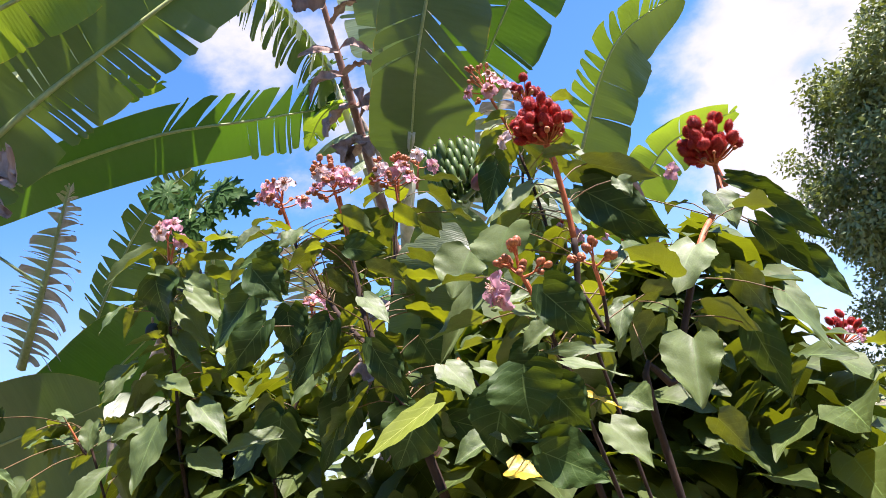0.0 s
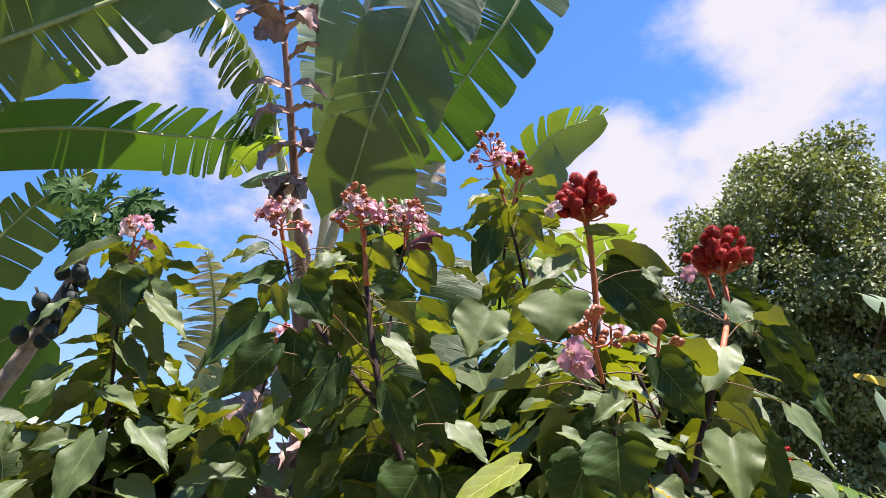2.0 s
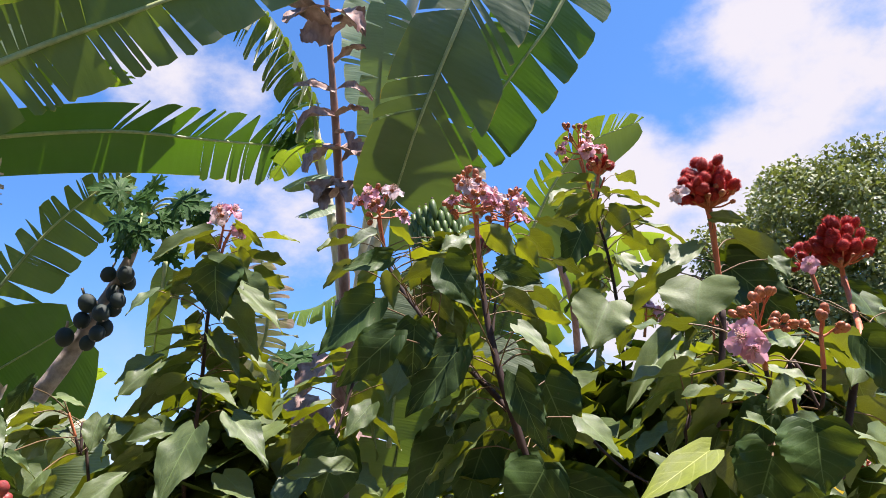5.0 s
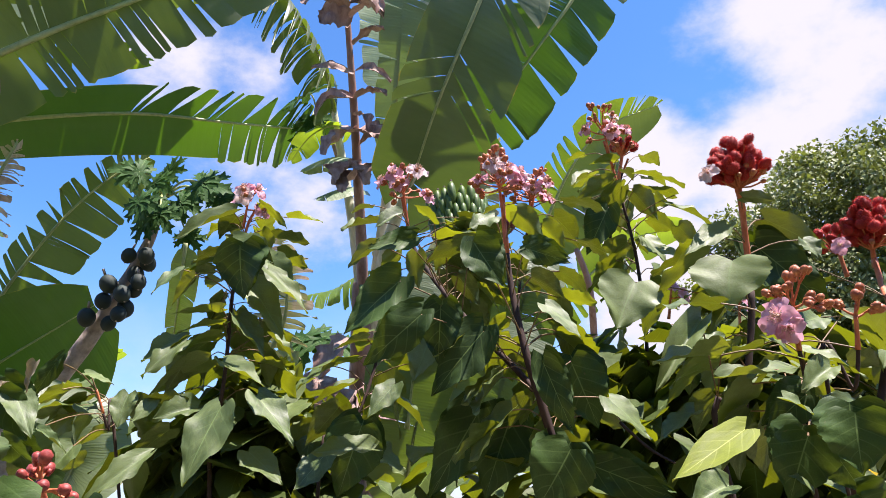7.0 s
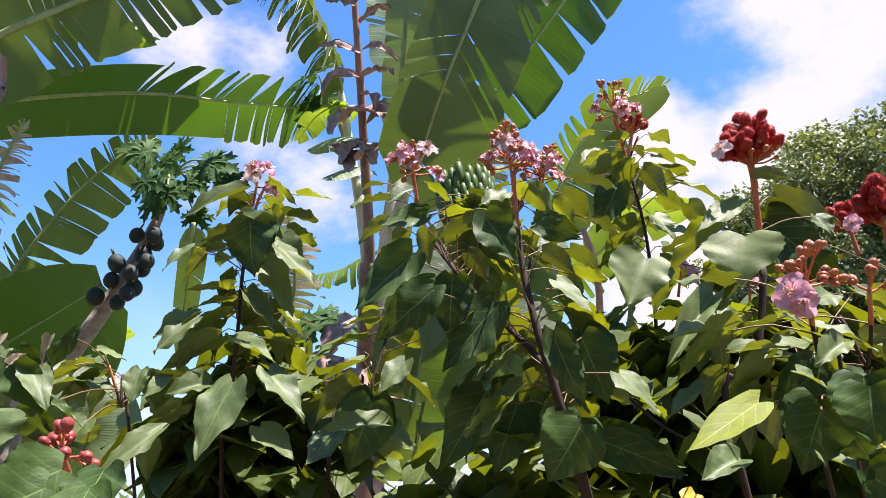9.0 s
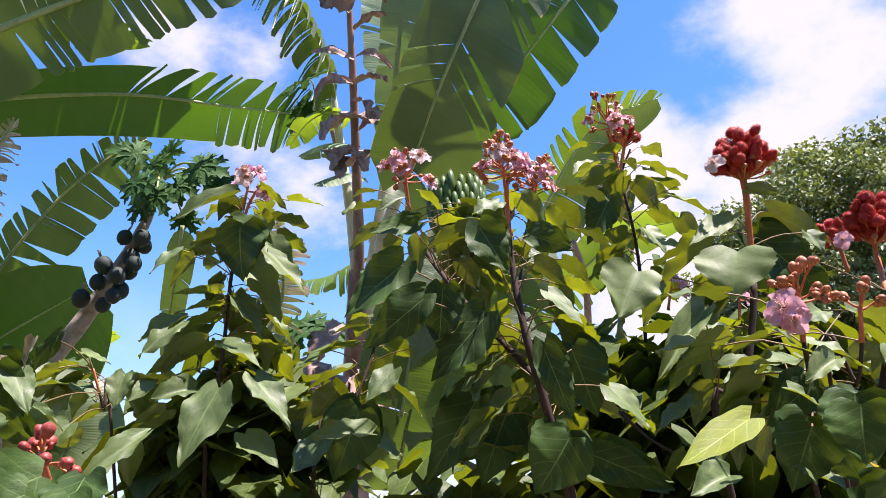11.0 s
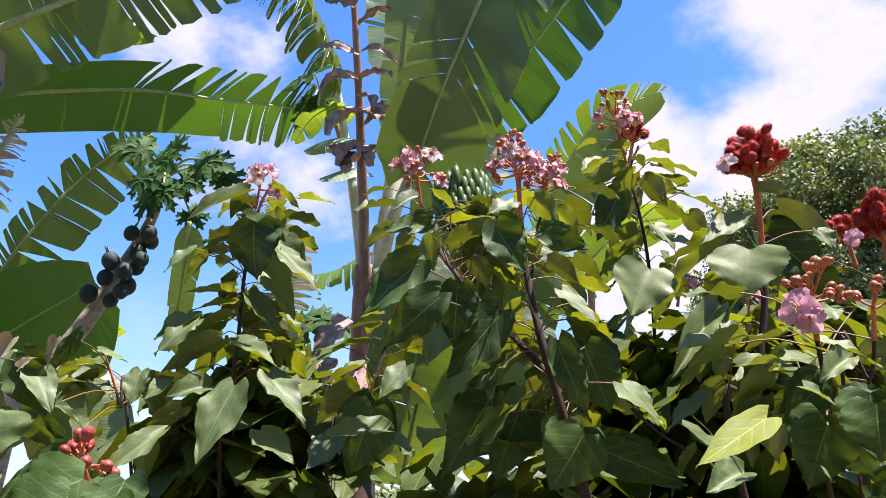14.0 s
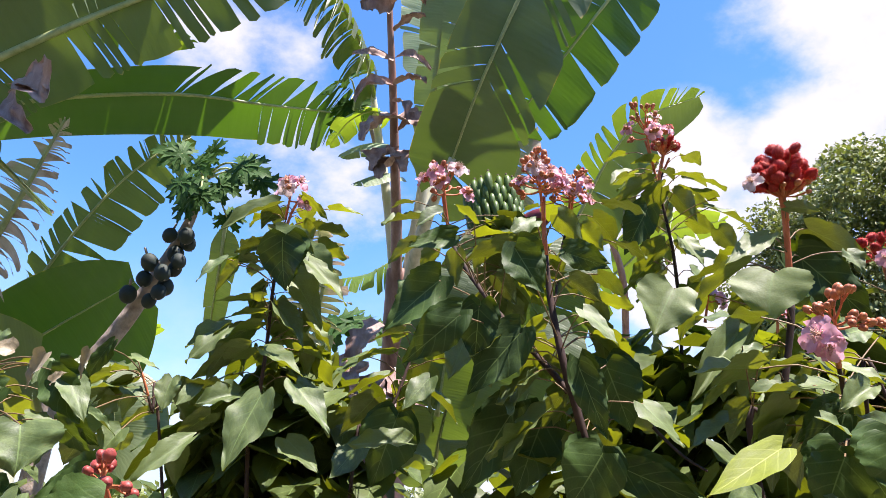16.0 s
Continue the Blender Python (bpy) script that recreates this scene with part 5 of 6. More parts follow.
def branch(shrub, line, thick, thin, leaves=(), fill=0, seed=0, reach=(0.05, 0.11), size=(0.06, 0.105), start=0.42, end=0.93, wide=0.74):
    """A woody branch with its outer leaves, given one by one; grow() adds the rest once all of these are known."""
    for n, row in enumerate(leaves):
        put_leaf(shrub, row[0:3], row[3:6], row[6], int(row[7]), seed * 31 + n)
    GROWING.append((shrub, line, thick, thin, leaves, fill, seed, reach, size, start, end, wide))


def grow(shrub, line, thick, thin, leaves, fill, seed, reach, size, start, end, wide):
    """The stem of a branch, the stalks of its leaves, and fill more leaves round it, mostly on its far side."""
    rnd = random.Random(seed)
    path = [local(shrub, p) for p in spline(line, 34)]
    s = Soup()
    # the stalks under the pods are red farther down
    cut = 19 if thin > 0.005 else 26
    s.tube(path[: cut + 1], lambda q: thick + (thin - thick) * q * cut / 33, 9, knots=0.06)
    s.tube(path[cut:], lambda q: thick + (thin - thick) * (cut + (33 - cut) * q) / 33, 9, which=2, knots=0.04)
    for n, row in enumerate(leaves):
        base, tip = Vector(row[0:3]), Vector(row[3:6])
        b = local(shrub, base)
        k = min(range(len(path)), key=lambda i: (path[i] - b - Vector((0, 0, -0.03))).length)
        if (path[k] - b).length < 0.3:
            s.tube(spline([path[k], path[k].lerp(b, 0.5) + Vector((0, 0, 0.008)), b], 6), lambda q: 0.0012, 5, which=1, cap=False)
    for n in range(fill):
        for attempt in range(6):
            q = start + (end - start) * (n + rnd.random()) / fill - 0.04 * attempt
            p = path[max(0, min(33, int(q * 33)))]
            ang = n * 2.39996 + rnd.uniform(-0.4, 0.4) + attempt
            out = Vector((math.cos(ang), math.sin(ang), 0))
            if out.y < -0.15:
                out.y = -out.y
            b = p + (out + Vector((0, 0, rnd.uniform(0.0, 0.7)))).normalized() * rnd.uniform(*reach)
            if not shades(b + out * 0.04 + shrub.location):
                break
        else:
            continue
        ln = rnd.uniform(*size)
        flat = (n + 0.5) / fill > 0.6
        if flat:
            # the upper leaves spread out level and shade what hangs below
            tip = b + (out + Vector((rnd.uniform(-0.3, 0.3), rnd.uniform(-0.3, 0.2), rnd.uniform(-0.35, 0.08)))).normalized() * ln * 0.85
            face = Vector((rnd.uniform(-0.22, 0.22), rnd.uniform(-0.25, 0.15), 1.0))
            ln *= 0.85
        else:
            tip = b + (out * rnd.uniform(0.35, 1.0) + Vector((rnd.uniform(-0.3, 0.3), rnd.uniform(-0.4, 0.2), rnd.uniform(-0.95, -0.25)))).normalized() * ln
            face = out * rnd.uniform(0.4, 1.1) + Vector((rnd.uniform(-0.4, 0.4), rnd.uniform(-0.7, 0.2), rnd.uniform(0.15, 0.9)))
        m = aim(b, tip, face) @ Matrix.Diagonal((ln * wide * rnd.uniform(0.85, 1.15), ln, ln * 0.8, 1))
        child("leaf", UNIT[(n * 3 + seed) % 14], shrub, m)
        s.tube(spline([p, p.lerp(b, 0.5) + Vector((0, 0, 0.01)), b], 5), lambda q: 0.0011, 4, which=1, cap=False)
    return child("branch", s.mesh("branch", [TWIG, PETIOLE, TWIG_RED]), shrub)


def leaf_mass(shrub, count, boxes, seed, size=(0.09, 0.17)):
    """The crowded lower leaves, too many to count, as one mesh. boxes: rows of x, y, z low and high that hold the rounded heaps."""
    rnd, s = random.Random(seed), Soup()
    shapes = [leaf_rows(1.0, 1.0, 200 + i, bend=0.15, fold=0.15 + 0.1 * (i % 2), wavy=0.04, along=6, across=2) for i in range(6)]
    for n in range(count):
        x0, y0, z0, x1, y1, z1 = boxes[n % len(boxes)]
        ball = Vector((rnd.gauss(0, 1), rnd.gauss(0, 1), rnd.gauss(0, 1))).normalized() * rnd.random() ** 0.36
        spot = Vector((x0 + x1 + 1.16 * ball.x * (x1 - x0), y0 + y1 + 1.16 * ball.y * (y1 - y0), z0 + z1 + 1.04 * ball.z * (z1 - z0))) / 2
        if spot.z > 1.5 and shades(spot):
            continue
        base = local(shrub, spot)
        ang, ln = rnd.uniform(0, 6.283), rnd.uniform(*size)
        tip = base + Vector((math.cos(ang), math.sin(ang) - 0.3, rnd.uniform(-1.3, -0.2))).normalized() * ln
        m = aim(base, tip, (math.cos(ang) * 0.5, -0.2 + 0.3 * math.sin(ang), 1)) @ Matrix.Diagonal((ln * rnd.uniform(0.5, 0.7), ln, ln * 0.8, 1))
        rows, uvs = shapes[n % 6]
        s.grid([[m @ p for p in row] for row in rows], uvs)
    return tagged(child("leaves", s.mesh("leaf_mass", [LEAF_STUFF]), shrub), "crowded lower leaves", "", "", "stuff")


left_shrub = thing("annatto_shrub", (-0.45, 1.5, 0.0), "annatto shrub with pink flowers and drooping green leaves", "shrub", "annatto shrubs")
branch(left_shrub, [(-0.45, 1.5, 0.0), (-0.575, 1.474, 1.632), (-0.558, 1.443, 1.778), (-0.54, 1.419, 1.906), (-0.53, 1.402, 2.042), (-0.509, 1.398, 2.175), (-0.49, 1.393, 2.22)], 0.0049, 0.0029, [
    (-0.517, 1.347, 2.195, -0.608, 1.283, 2.117, 0.028, 0),
    (-0.473, 1.371, 2.225, -0.425, 1.411, 2.181, 0.019, 1),
    (-0.482, 1.297, 2.104, -0.478, 1.326, 2.003, 0.1, 4),
    (-0.515, 1.346, 2.138, -0.42, 1.317, 2.07, 0.045, 0),
    (-0.48, 1.408, 2.179, -0.474, 1.444, 2.128, 0.036, 1),
    (-0.536, 1.371, 2.124, -0.619, 1.392, 2.109, 0.044, 1),
    (-0.618, 1.359, 2.084, -0.663, 1.325, 2.025, 0.034, 0),
    (-0.563, 1.383, 2.088, -0.634, 1.397, 2.083, 0.032, 1),
    (-0.596, 1.365, 2.072, -0.658, 1.402, 2.018, 0.029, 1),
    (-0.539, 1.372, 2.004, -0.647, 1.391, 2.003, 0.025, 1),
    (-0.538, 1.383, 1.976, -0.642, 1.404, 1.966, 0.027, 1),
    (-0.545, 1.389, 1.957, -0.634, 1.414, 1.933, 0.034, 1),
], fill=44, seed=1, wide=0.6)
for n, row in enumerate([
    (-0.455, 1.392, 2.085, -0.361, 1.36, 1.979, 0.051, 0),
    (-0.491, 1.424, 2.135, -0.398, 1.393, 2.032, 0.048, 0),
    (-0.602, 1.369, 1.944, -0.665, 1.319, 1.891, 0.031, 0),
    (-0.596, 1.351, 1.935, -0.654, 1.303, 1.86, 0.033, 0),
    (-0.564, 1.386, 1.903, -0.701, 1.434, 1.847, 0.053, 1),
    (-0.52, 1.351, 1.892, -0.425, 1.318, 1.833, 0.054, 0),
    (-0.557, 1.337, 1.805, -0.617, 1.287, 1.781, 0.044, 0),
    (-0.491, 1.281, 1.796, -0.527, 1.227, 1.661, 0.08, 0),
    (-0.682, 1.318, 1.833, -0.686, 1.298, 1.767, 0.044, 0),
    (-0.631, 1.324, 1.826, -0.661, 1.297, 1.778, 0.029, 0),
    (-0.598, 1.249, 1.718, -0.666, 1.184, 1.645, 0.033, 0),
    (-0.503, 1.415, 2.068, -0.416, 1.382, 1.938, 0.058, 0),
]):
    put_leaf(left_shrub, row[0:3], row[3:6], row[6], row[7], 131 + n)
for n, row in enumerate([
    (-0.523, 1.418, 1.998, -0.451, 1.391, 1.897, 0.053, 0),
    (-0.629, 1.386, 1.774, -0.72, 1.426, 1.718, 0.054, 1),
    (-0.46, 1.378, 1.829, -0.376, 1.344, 1.729, 0.064, 0),
    (-0.465, 1.362, 1.725, -0.391, 1.334, 1.662, 0.062, 0),
    (-0.736, 1.377, 1.778, -0.838, 1.408, 1.743, 0.043, 1),
    (-0.611, 1.393, 1.905, -0.668, 1.431, 1.847, 0.044, 1),
]):
    put_leaf(left_shrub, row[0:3], row[3:6], row[6], row[7], 151 + n)
panicle(left_shrub, (-0.502, 1.384, 2.243), (-0.518, 1.404, 2.184), 0.03, 0, 5, 11, 11, "head of pink flowers and bronze buds", 1.0, 1.0, 1.0)
branch(left_shrub, [(-0.45, 1.5, 0.0), (-0.373, 1.512, 1.625), (-0.341, 1.511, 1.72), (-0.286, 1.521, 1.82), (-0.251, 1.543, 1.941), (-0.229, 1.542, 2.008)], 0.0043, 0.0029, [
    (-0.297, 1.484, 1.861, -0.375, 1.431, 1.81, 0.044, 0),
    (-0.271, 1.504, 1.958, -0.348, 1.524, 1.942, 0.026, 1),
    (-0.297, 1.516, 1.92, -0.413, 1.543, 1.904, 0.026, 1),
    (-0.145, 1.481, 1.899, -0.211, 1.482, 1.938, 0.03, 1),
    (-0.217, 1.267, 1.712, -0.306, 1.196, 1.703, 0.042, 0),
    (-0.256, 1.363, 1.762, -0.304, 1.392, 1.641, 0.103, 4),
    (-0.204, 1.442, 1.85, -0.253, 1.407, 1.782, 0.051, 0),
    (-0.317, 1.448, 1.811, -0.395, 1.494, 1.743, 0.062, 1),
    (-0.321, 1.374, 1.72, -0.37, 1.334, 1.652, 0.062, 0),
], fill=18, seed=2)
panicle(left_shrub, (-0.23, 1.536, 2.023), (-0.251, 1.543, 1.941), 0.028, 2, 3, 7, 12, "head of pink flowers and bronze buds", 0.85, 1.0, 1.0)
branch(left_shrub, [(-0.45, 1.5, 0.0), (-0.706, 1.364, 1.674), (-0.72, 1.327, 1.772), (-0.736, 1.301, 1.841)], 0.0033, 0.0024, [
    (-0.656, 0.956, 1.778, -0.611, 0.939, 1.713, 0.041, 0),
    (-0.656, 1.041, 1.838, -0.692, 1.051, 1.786, 0.02, 4),
    (-0.692, 1.073, 1.744, -0.63, 1.055, 1.706, 0.02, 0),
    (-0.755, 1.289, 1.87, -0.685, 1.267, 1.841, 0.023, 0),
    (-0.767, 1.308, 1.814, -0.716, 1.293, 1.78, 0.037, 0),
    (-0.666, 1.035, 1.707, -0.711, 1.063, 1.663, 0.048, 1),
    (-0.769, 1.248, 1.834, -0.829, 1.268, 1.81, 0.03, 1),
    (-0.68, 0.982, 1.703, -0.687, 0.96, 1.652, 0.046, 0),
    (-0.639, 1.086, 1.718, -0.659, 1.06, 1.669, 0.042, 0),
], fill=13, seed=3, wide=0.6)
branch(left_shrub, [(-0.842, 1.086, 1.588), (-0.838, 1.035, 1.739), (-0.827, 1.014, 1.806)], 0.0035, 0.0025, [
    (-0.773, 0.862, 1.81, -0.7, 0.848, 1.783, 0.034, 0),
    (-0.772, 0.957, 1.846, -0.77, 0.946, 1.808, 0.037, 0),
    (-0.712, 0.98, 1.809, -0.717, 0.965, 1.77, 0.034, 0),
    (-0.716, 1.033, 1.807, -0.719, 1.024, 1.783, 0.026, 0),
    (-0.65, 0.865, 1.704, -0.633, 0.848, 1.641, 0.095, 0),
    (-0.674, 0.941, 1.786, -0.629, 0.958, 1.714, 0.048, 5),
    (-0.524, 0.857, 1.635, -0.607, 0.837, 1.603, 0.062, 5),
    (-0.714, 0.894, 1.746, -0.774, 0.881, 1.714, 0.038, 5),
    (-0.794, 0.997, 1.718, -0.841, 1.003, 1.653, 0.084, 4),
    (-0.698, 1.011, 1.724, -0.646, 1.03, 1.677, 0.042, 4),
    (-0.792, 0.966, 1.652, -0.821, 0.976, 1.59, 0.072, 4),
    (-0.818, 1.081, 1.771, -0.883, 1.077, 1.798, 0.046, 1),
], fill=10, seed=4, wide=0.7)
for n, row in enumerate([
    (-0.842, 0.964, 1.789, -0.876, 0.966, 1.73, 0.051, 5),
    (-0.711, 0.936, 1.622, -0.746, 0.942, 1.571, 0.061, 4),
    (-0.657, 1.129, 1.714, -0.701, 1.147, 1.679, 0.037, 1),
]):
    put_leaf(left_shrub, row[0:3], row[3:6], row[6], row[7], 224 + n)
branch(left_shrub, [(-0.45, 1.5, 0.0), (-0.62, 0.95, 1.1), (-0.356, 0.606, 1.485), (-0.336, 0.556, 1.605)], 0.007, 0.003)
for n, row in enumerate([
    (-0.319, 0.495, 1.606, -0.354, 0.465, 1.580, 0.045, 4),
    (-0.291, 0.499, 1.605, -0.291, 0.469, 1.563, 0.040, 5),
    (-0.381, 0.502, 1.620, -0.404, 0.490, 1.579, 0.031, 0),
    (-0.525, 0.711, 1.765, -0.547, 0.719, 1.728, 0.025, 8),
    (-0.558, 0.705, 1.768, -0.584, 0.700, 1.772, 0.023, 8),
    (-0.520, 0.721, 1.736, -0.502, 0.720, 1.746, 0.016, 8),
    (-0.595, 0.900, 1.806, -0.608, 0.909, 1.767, 0.018, 8),
    (-0.597, 0.696, 1.782, -0.620, 0.692, 1.783, 0.021, 8),
]):
    put_leaf(left_shrub, row[0:3], row[3:6], row[6], row[7], 236 + n)
panicle(left_shrub, (-0.332, 0.526, 1.634), (-0.336, 0.556, 1.605), 0.011, 0, 0, 10, 13, "head of large red buds", 0.85, 1.0, 0.9, RED_BUDS)
leaf_mass(left_shrub, 1500, [(-2.6, 2.0, 0.5, -0.8, 3.0, 1.7), (-1.9, 2.0, 0.6, 0.2, 2.9, 1.75), (-1.35, 1.5, 1.0, 0.0, 2.3, 1.55), (-1.3, 1.3, 0.9, -0.1, 1.9, 1.62), (-0.75, 1.5, 1.5, -0.35, 1.8, 1.95)], 5)
middle_shrub = thing("annatto_shrub", (0.4, 1.35, 0.0), "annatto shrub with pink flower heads on dark branches", "shrub", "annatto shrubs")
branch(middle_shrub, [(0.4, 1.35, 0.0), (0.104, 1.206, 1.59), (0.088, 1.188, 1.664), (0.065, 1.174, 1.757), (0.044, 1.162, 1.845), (0.029, 1.175, 1.953), (0.024, 1.176, 2.065), (0.025, 1.167, 2.119)], 0.0098, 0.0034, [
    (-0.023, 0.891, 1.933, 0.014, 0.903, 1.873, 0.052, 5),
    (0.008, 1.021, 2.019, -0.033, 0.999, 1.991, 0.032, 0),
    (0.01, 1.08, 2.005, -0.028, 1.088, 2.002, 0.021, 1),
    (0.045, 1.114, 2.064, 0.087, 1.147, 2.027, 0.039, 1),
    (0.053, 1.088, 1.99, 0.122, 1.09, 1.962, 0.037, 5),
    (0.075, 1.072, 1.893, 0.121, 1.049, 1.832, 0.037, 0),
    (0.066, 1.1, 1.814, 0.105, 1.122, 1.706, 0.047, 5),
    (0.017, 1.17, 1.904, -0.028, 1.203, 1.857, 0.037, 1),
    (0.118, 1.227, 1.914, 0.084, 1.221, 1.974, 0.038, 1),
    (0.118, 1.204, 1.832, 0.156, 1.235, 1.726, 0.083, 4),
    (0.062, 1.152, 1.963, 0.116, 1.185, 1.932, 0.037, 1),
    (0.117, 1.249, 2.001, 0.166, 1.282, 1.967, 0.036, 1),
], fill=36, seed=21, wide=0.6)
for n, row in enumerate([
    (0.025, 1.233, 1.881, -0.023, 1.277, 1.814, 0.057, 1),
    (-0.034, 1.218, 1.763, -0.123, 1.246, 1.63, 0.083, 4),
    (0.017, 1.308, 1.76, -0.037, 1.34, 1.626, 0.098, 4),
    (0.102, 1.169, 1.691, 0.045, 1.177, 1.608, 0.096, 5),
    (-0.043, 1.26, 1.793, -0.086, 1.294, 1.742, 0.048, 1),
    (0.041, 1.216, 1.782, 0.011, 1.249, 1.733, 0.037, 1),
    (0.135, 1.262, 1.675, 0.276, 1.281, 1.614, 0.061, 4),
    (0.077, 1.205, 1.674, 0.129, 1.235, 1.64, 0.053, 6),
]):
    put_leaf(middle_shrub, row[0:3], row[3:6], row[6], row[7], 751 + n)
panicle(middle_shrub, (0.017, 1.154, 2.153), (0.024, 1.171, 2.078), 0.034, 0, 6, 48, 21, "head of pink flowers and bronze buds", 1.0, 0.95, 1.0)
branch(middle_shrub, [(0.04, 1.328, 1.944), (0.06, 1.366, 2.078), (0.079, 1.363, 2.147), (0.091, 1.356, 2.198)], 0.0027, 0.0024, [
    (0.095, 1.266, 2.096, 0.136, 1.297, 2.06, 0.041, 1),
    (0.032, 1.271, 2.068, -0.012, 1.296, 2.036, 0.035, 1),
], fill=10, seed=22)
panicle(middle_shrub, (0.084, 1.351, 2.212), (0.079, 1.363, 2.147), 0.034, 1, 5, 42, 22, "head of pink flowers and bronze buds", 1.0, 0.9, 1.0)
panicle(middle_shrub, (0.069, 1.649, 2.352), (0.051, 1.646, 2.277), 0.026, 3, 2, 8, 24, "head of pink flowers and bronze buds", 0.85, 1.0, 1.0)
branch(middle_shrub, [(0.054, 1.184, 1.786), (0.025, 1.199, 1.826), (-0.046, 1.246, 1.917), (-0.114, 1.31, 2.024), (-0.146, 1.328, 2.083), (-0.16, 1.329, 2.137), (-0.169, 1.318, 2.194)], 0.0058, 0.0032, [
    (-0.146, 1.089, 1.948, -0.236, 1.101, 1.871, 0.069, 4),
    (-0.111, 1.062, 1.885, -0.197, 1.063, 1.813, 0.056, 5),
    (-0.084, 1.108, 1.91, -0.093, 1.131, 1.823, 0.062, 4),
    (-0.2, 1.187, 2.052, -0.253, 1.212, 2.018, 0.022, 1),
    (-0.151, 1.173, 2.098, -0.194, 1.148, 2.064, 0.029, 0),
    (-0.134, 1.19, 2.055, -0.215, 1.177, 2.037, 0.037, 5),
    (-0.032, 1.17, 2.041, -0.124, 1.202, 2.009, 0.04, 1),
    (-0.098, 1.202, 2.087, -0.129, 1.161, 2.108, 0.02, 0),
    (-0.126, 1.17, 2.023, -0.128, 1.206, 1.969, 0.036, 1),
    (-0.021, 1.127, 1.87, -0.105, 1.134, 1.775, 0.07, 5),
    (-0.079, 1.219, 2.045, -0.102, 1.241, 2.012, 0.034, 1),
    (-0.062, 1.237, 1.998, -0.026, 1.273, 1.954, 0.036, 1),
], fill=30, seed=23, wide=0.6)
for n, row in enumerate([
    (-0.182, 1.306, 2.078, -0.209, 1.34, 2.028, 0.039, 1),
    (-0.114, 1.221, 1.885, -0.141, 1.196, 1.806, 0.054, 0),
]):
    put_leaf(middle_shrub, row[0:3], row[3:6], row[6], row[7], 813 + n)
panicle(middle_shrub, (-0.167, 1.309, 2.219), (-0.16, 1.329, 2.137), 0.033, 0, 5, 32, 23, "head of pink flowers and bronze buds", 1.0, 0.95, 1.0)
leaf_mass(middle_shrub, 1700, [(-0.3, 1.7, 0.5, 1.0, 2.3, 1.8), (-0.4, 2.0, 0.6, 1.0, 2.8, 1.85), (-0.3, 1.4, 1.0, 0.75, 2.2, 1.72), (-0.2, 1.3, 1.2, 0.7, 1.8, 1.85), (0.1, 1.5, 1.6, 0.6, 1.9, 2.0)], 6)
right_shrub = thing("annatto_shrub", (0.62, 1.4, 0.0), "annatto shrub with heads of bristly red pods", "shrub", "annatto shrubs")
branch(right_shrub, [(0.62, 1.4, 0.0), (0.354, 1.252, 1.598), (0.389, 1.231, 1.751), (0.422, 1.223, 1.896), (0.429, 1.214, 1.981), (0.427, 1.19, 2.075), (0.421, 1.176, 2.111)], 0.0062, 0.0052, [
    (0.344, 1.033, 1.933, 0.323, 1.014, 1.853, 0.104, 0),
    (0.24, 1.218, 1.964, 0.195, 1.191, 1.877, 0.1, 0),
    (0.352, 1.162, 1.99, 0.247, 1.223, 1.91, 0.046, 1),
    (0.383, 1.149, 2.032, 0.298, 1.111, 1.97, 0.039, 0),
    (0.419, 1.155, 2.081, 0.482, 1.176, 2.078, 0.024, 1),
    (0.482, 1.247, 2.076, 0.606, 1.305, 2.032, 0.054, 1),
    (0.465, 1.262, 2.031, 0.592, 1.299, 1.911, 0.084, 4),
    (0.526, 1.216, 2.022, 0.542, 1.203, 1.979, 0.033, 0),
    (0.291, 1.049, 1.851, 0.204, 1.003, 1.745, 0.037, 0),
    (0.36, 1.167, 1.832, 0.269, 1.208, 1.783, 0.048, 1),
    (0.338, 1.111, 1.837, 0.281, 1.08, 1.822, 0.024, 0),
    (0.494, 1.442, 1.834, 0.403, 1.398, 1.793, 0.054, 0),
], fill=13, seed=31, end=0.78)
for n, row in enumerate([
    (0.246, 0.79, 1.674, 0.159, 0.754, 1.625, 0.04, 2),
    (0.328, 1.221, 1.825, 0.274, 1.265, 1.761, 0.046, 1),
    (0.399, 1.326, 1.988, 0.359, 1.363, 1.936, 0.046, 1),
    (0.472, 1.325, 2.005, 0.528, 1.371, 1.95, 0.052, 1),
    (0.316, 1.375, 1.986, 0.283, 1.424, 1.911, 0.054, 1),
    (0.314, 1.248, 1.747, 0.237, 1.208, 1.694, 0.046, 0),
    (0.272, 0.97, 1.625, 0.214, 0.939, 1.601, 0.041, 0),
]):
    put_leaf(right_shrub, row[0:3], row[3:6], row[6], row[7], 1061 + n)
red_head = panicle(right_shrub, (0.421, 1.167, 2.138), (0.429, 1.192, 2.07), 0.034, 60, 0, 6, 31, "head of bristly red seed pods", 0.85, 1.0, 0.94)
open_flower(red_head, (0.358, 1.116, 2.112), (-0.7, -0.65, 0.25), 0.72, 3)
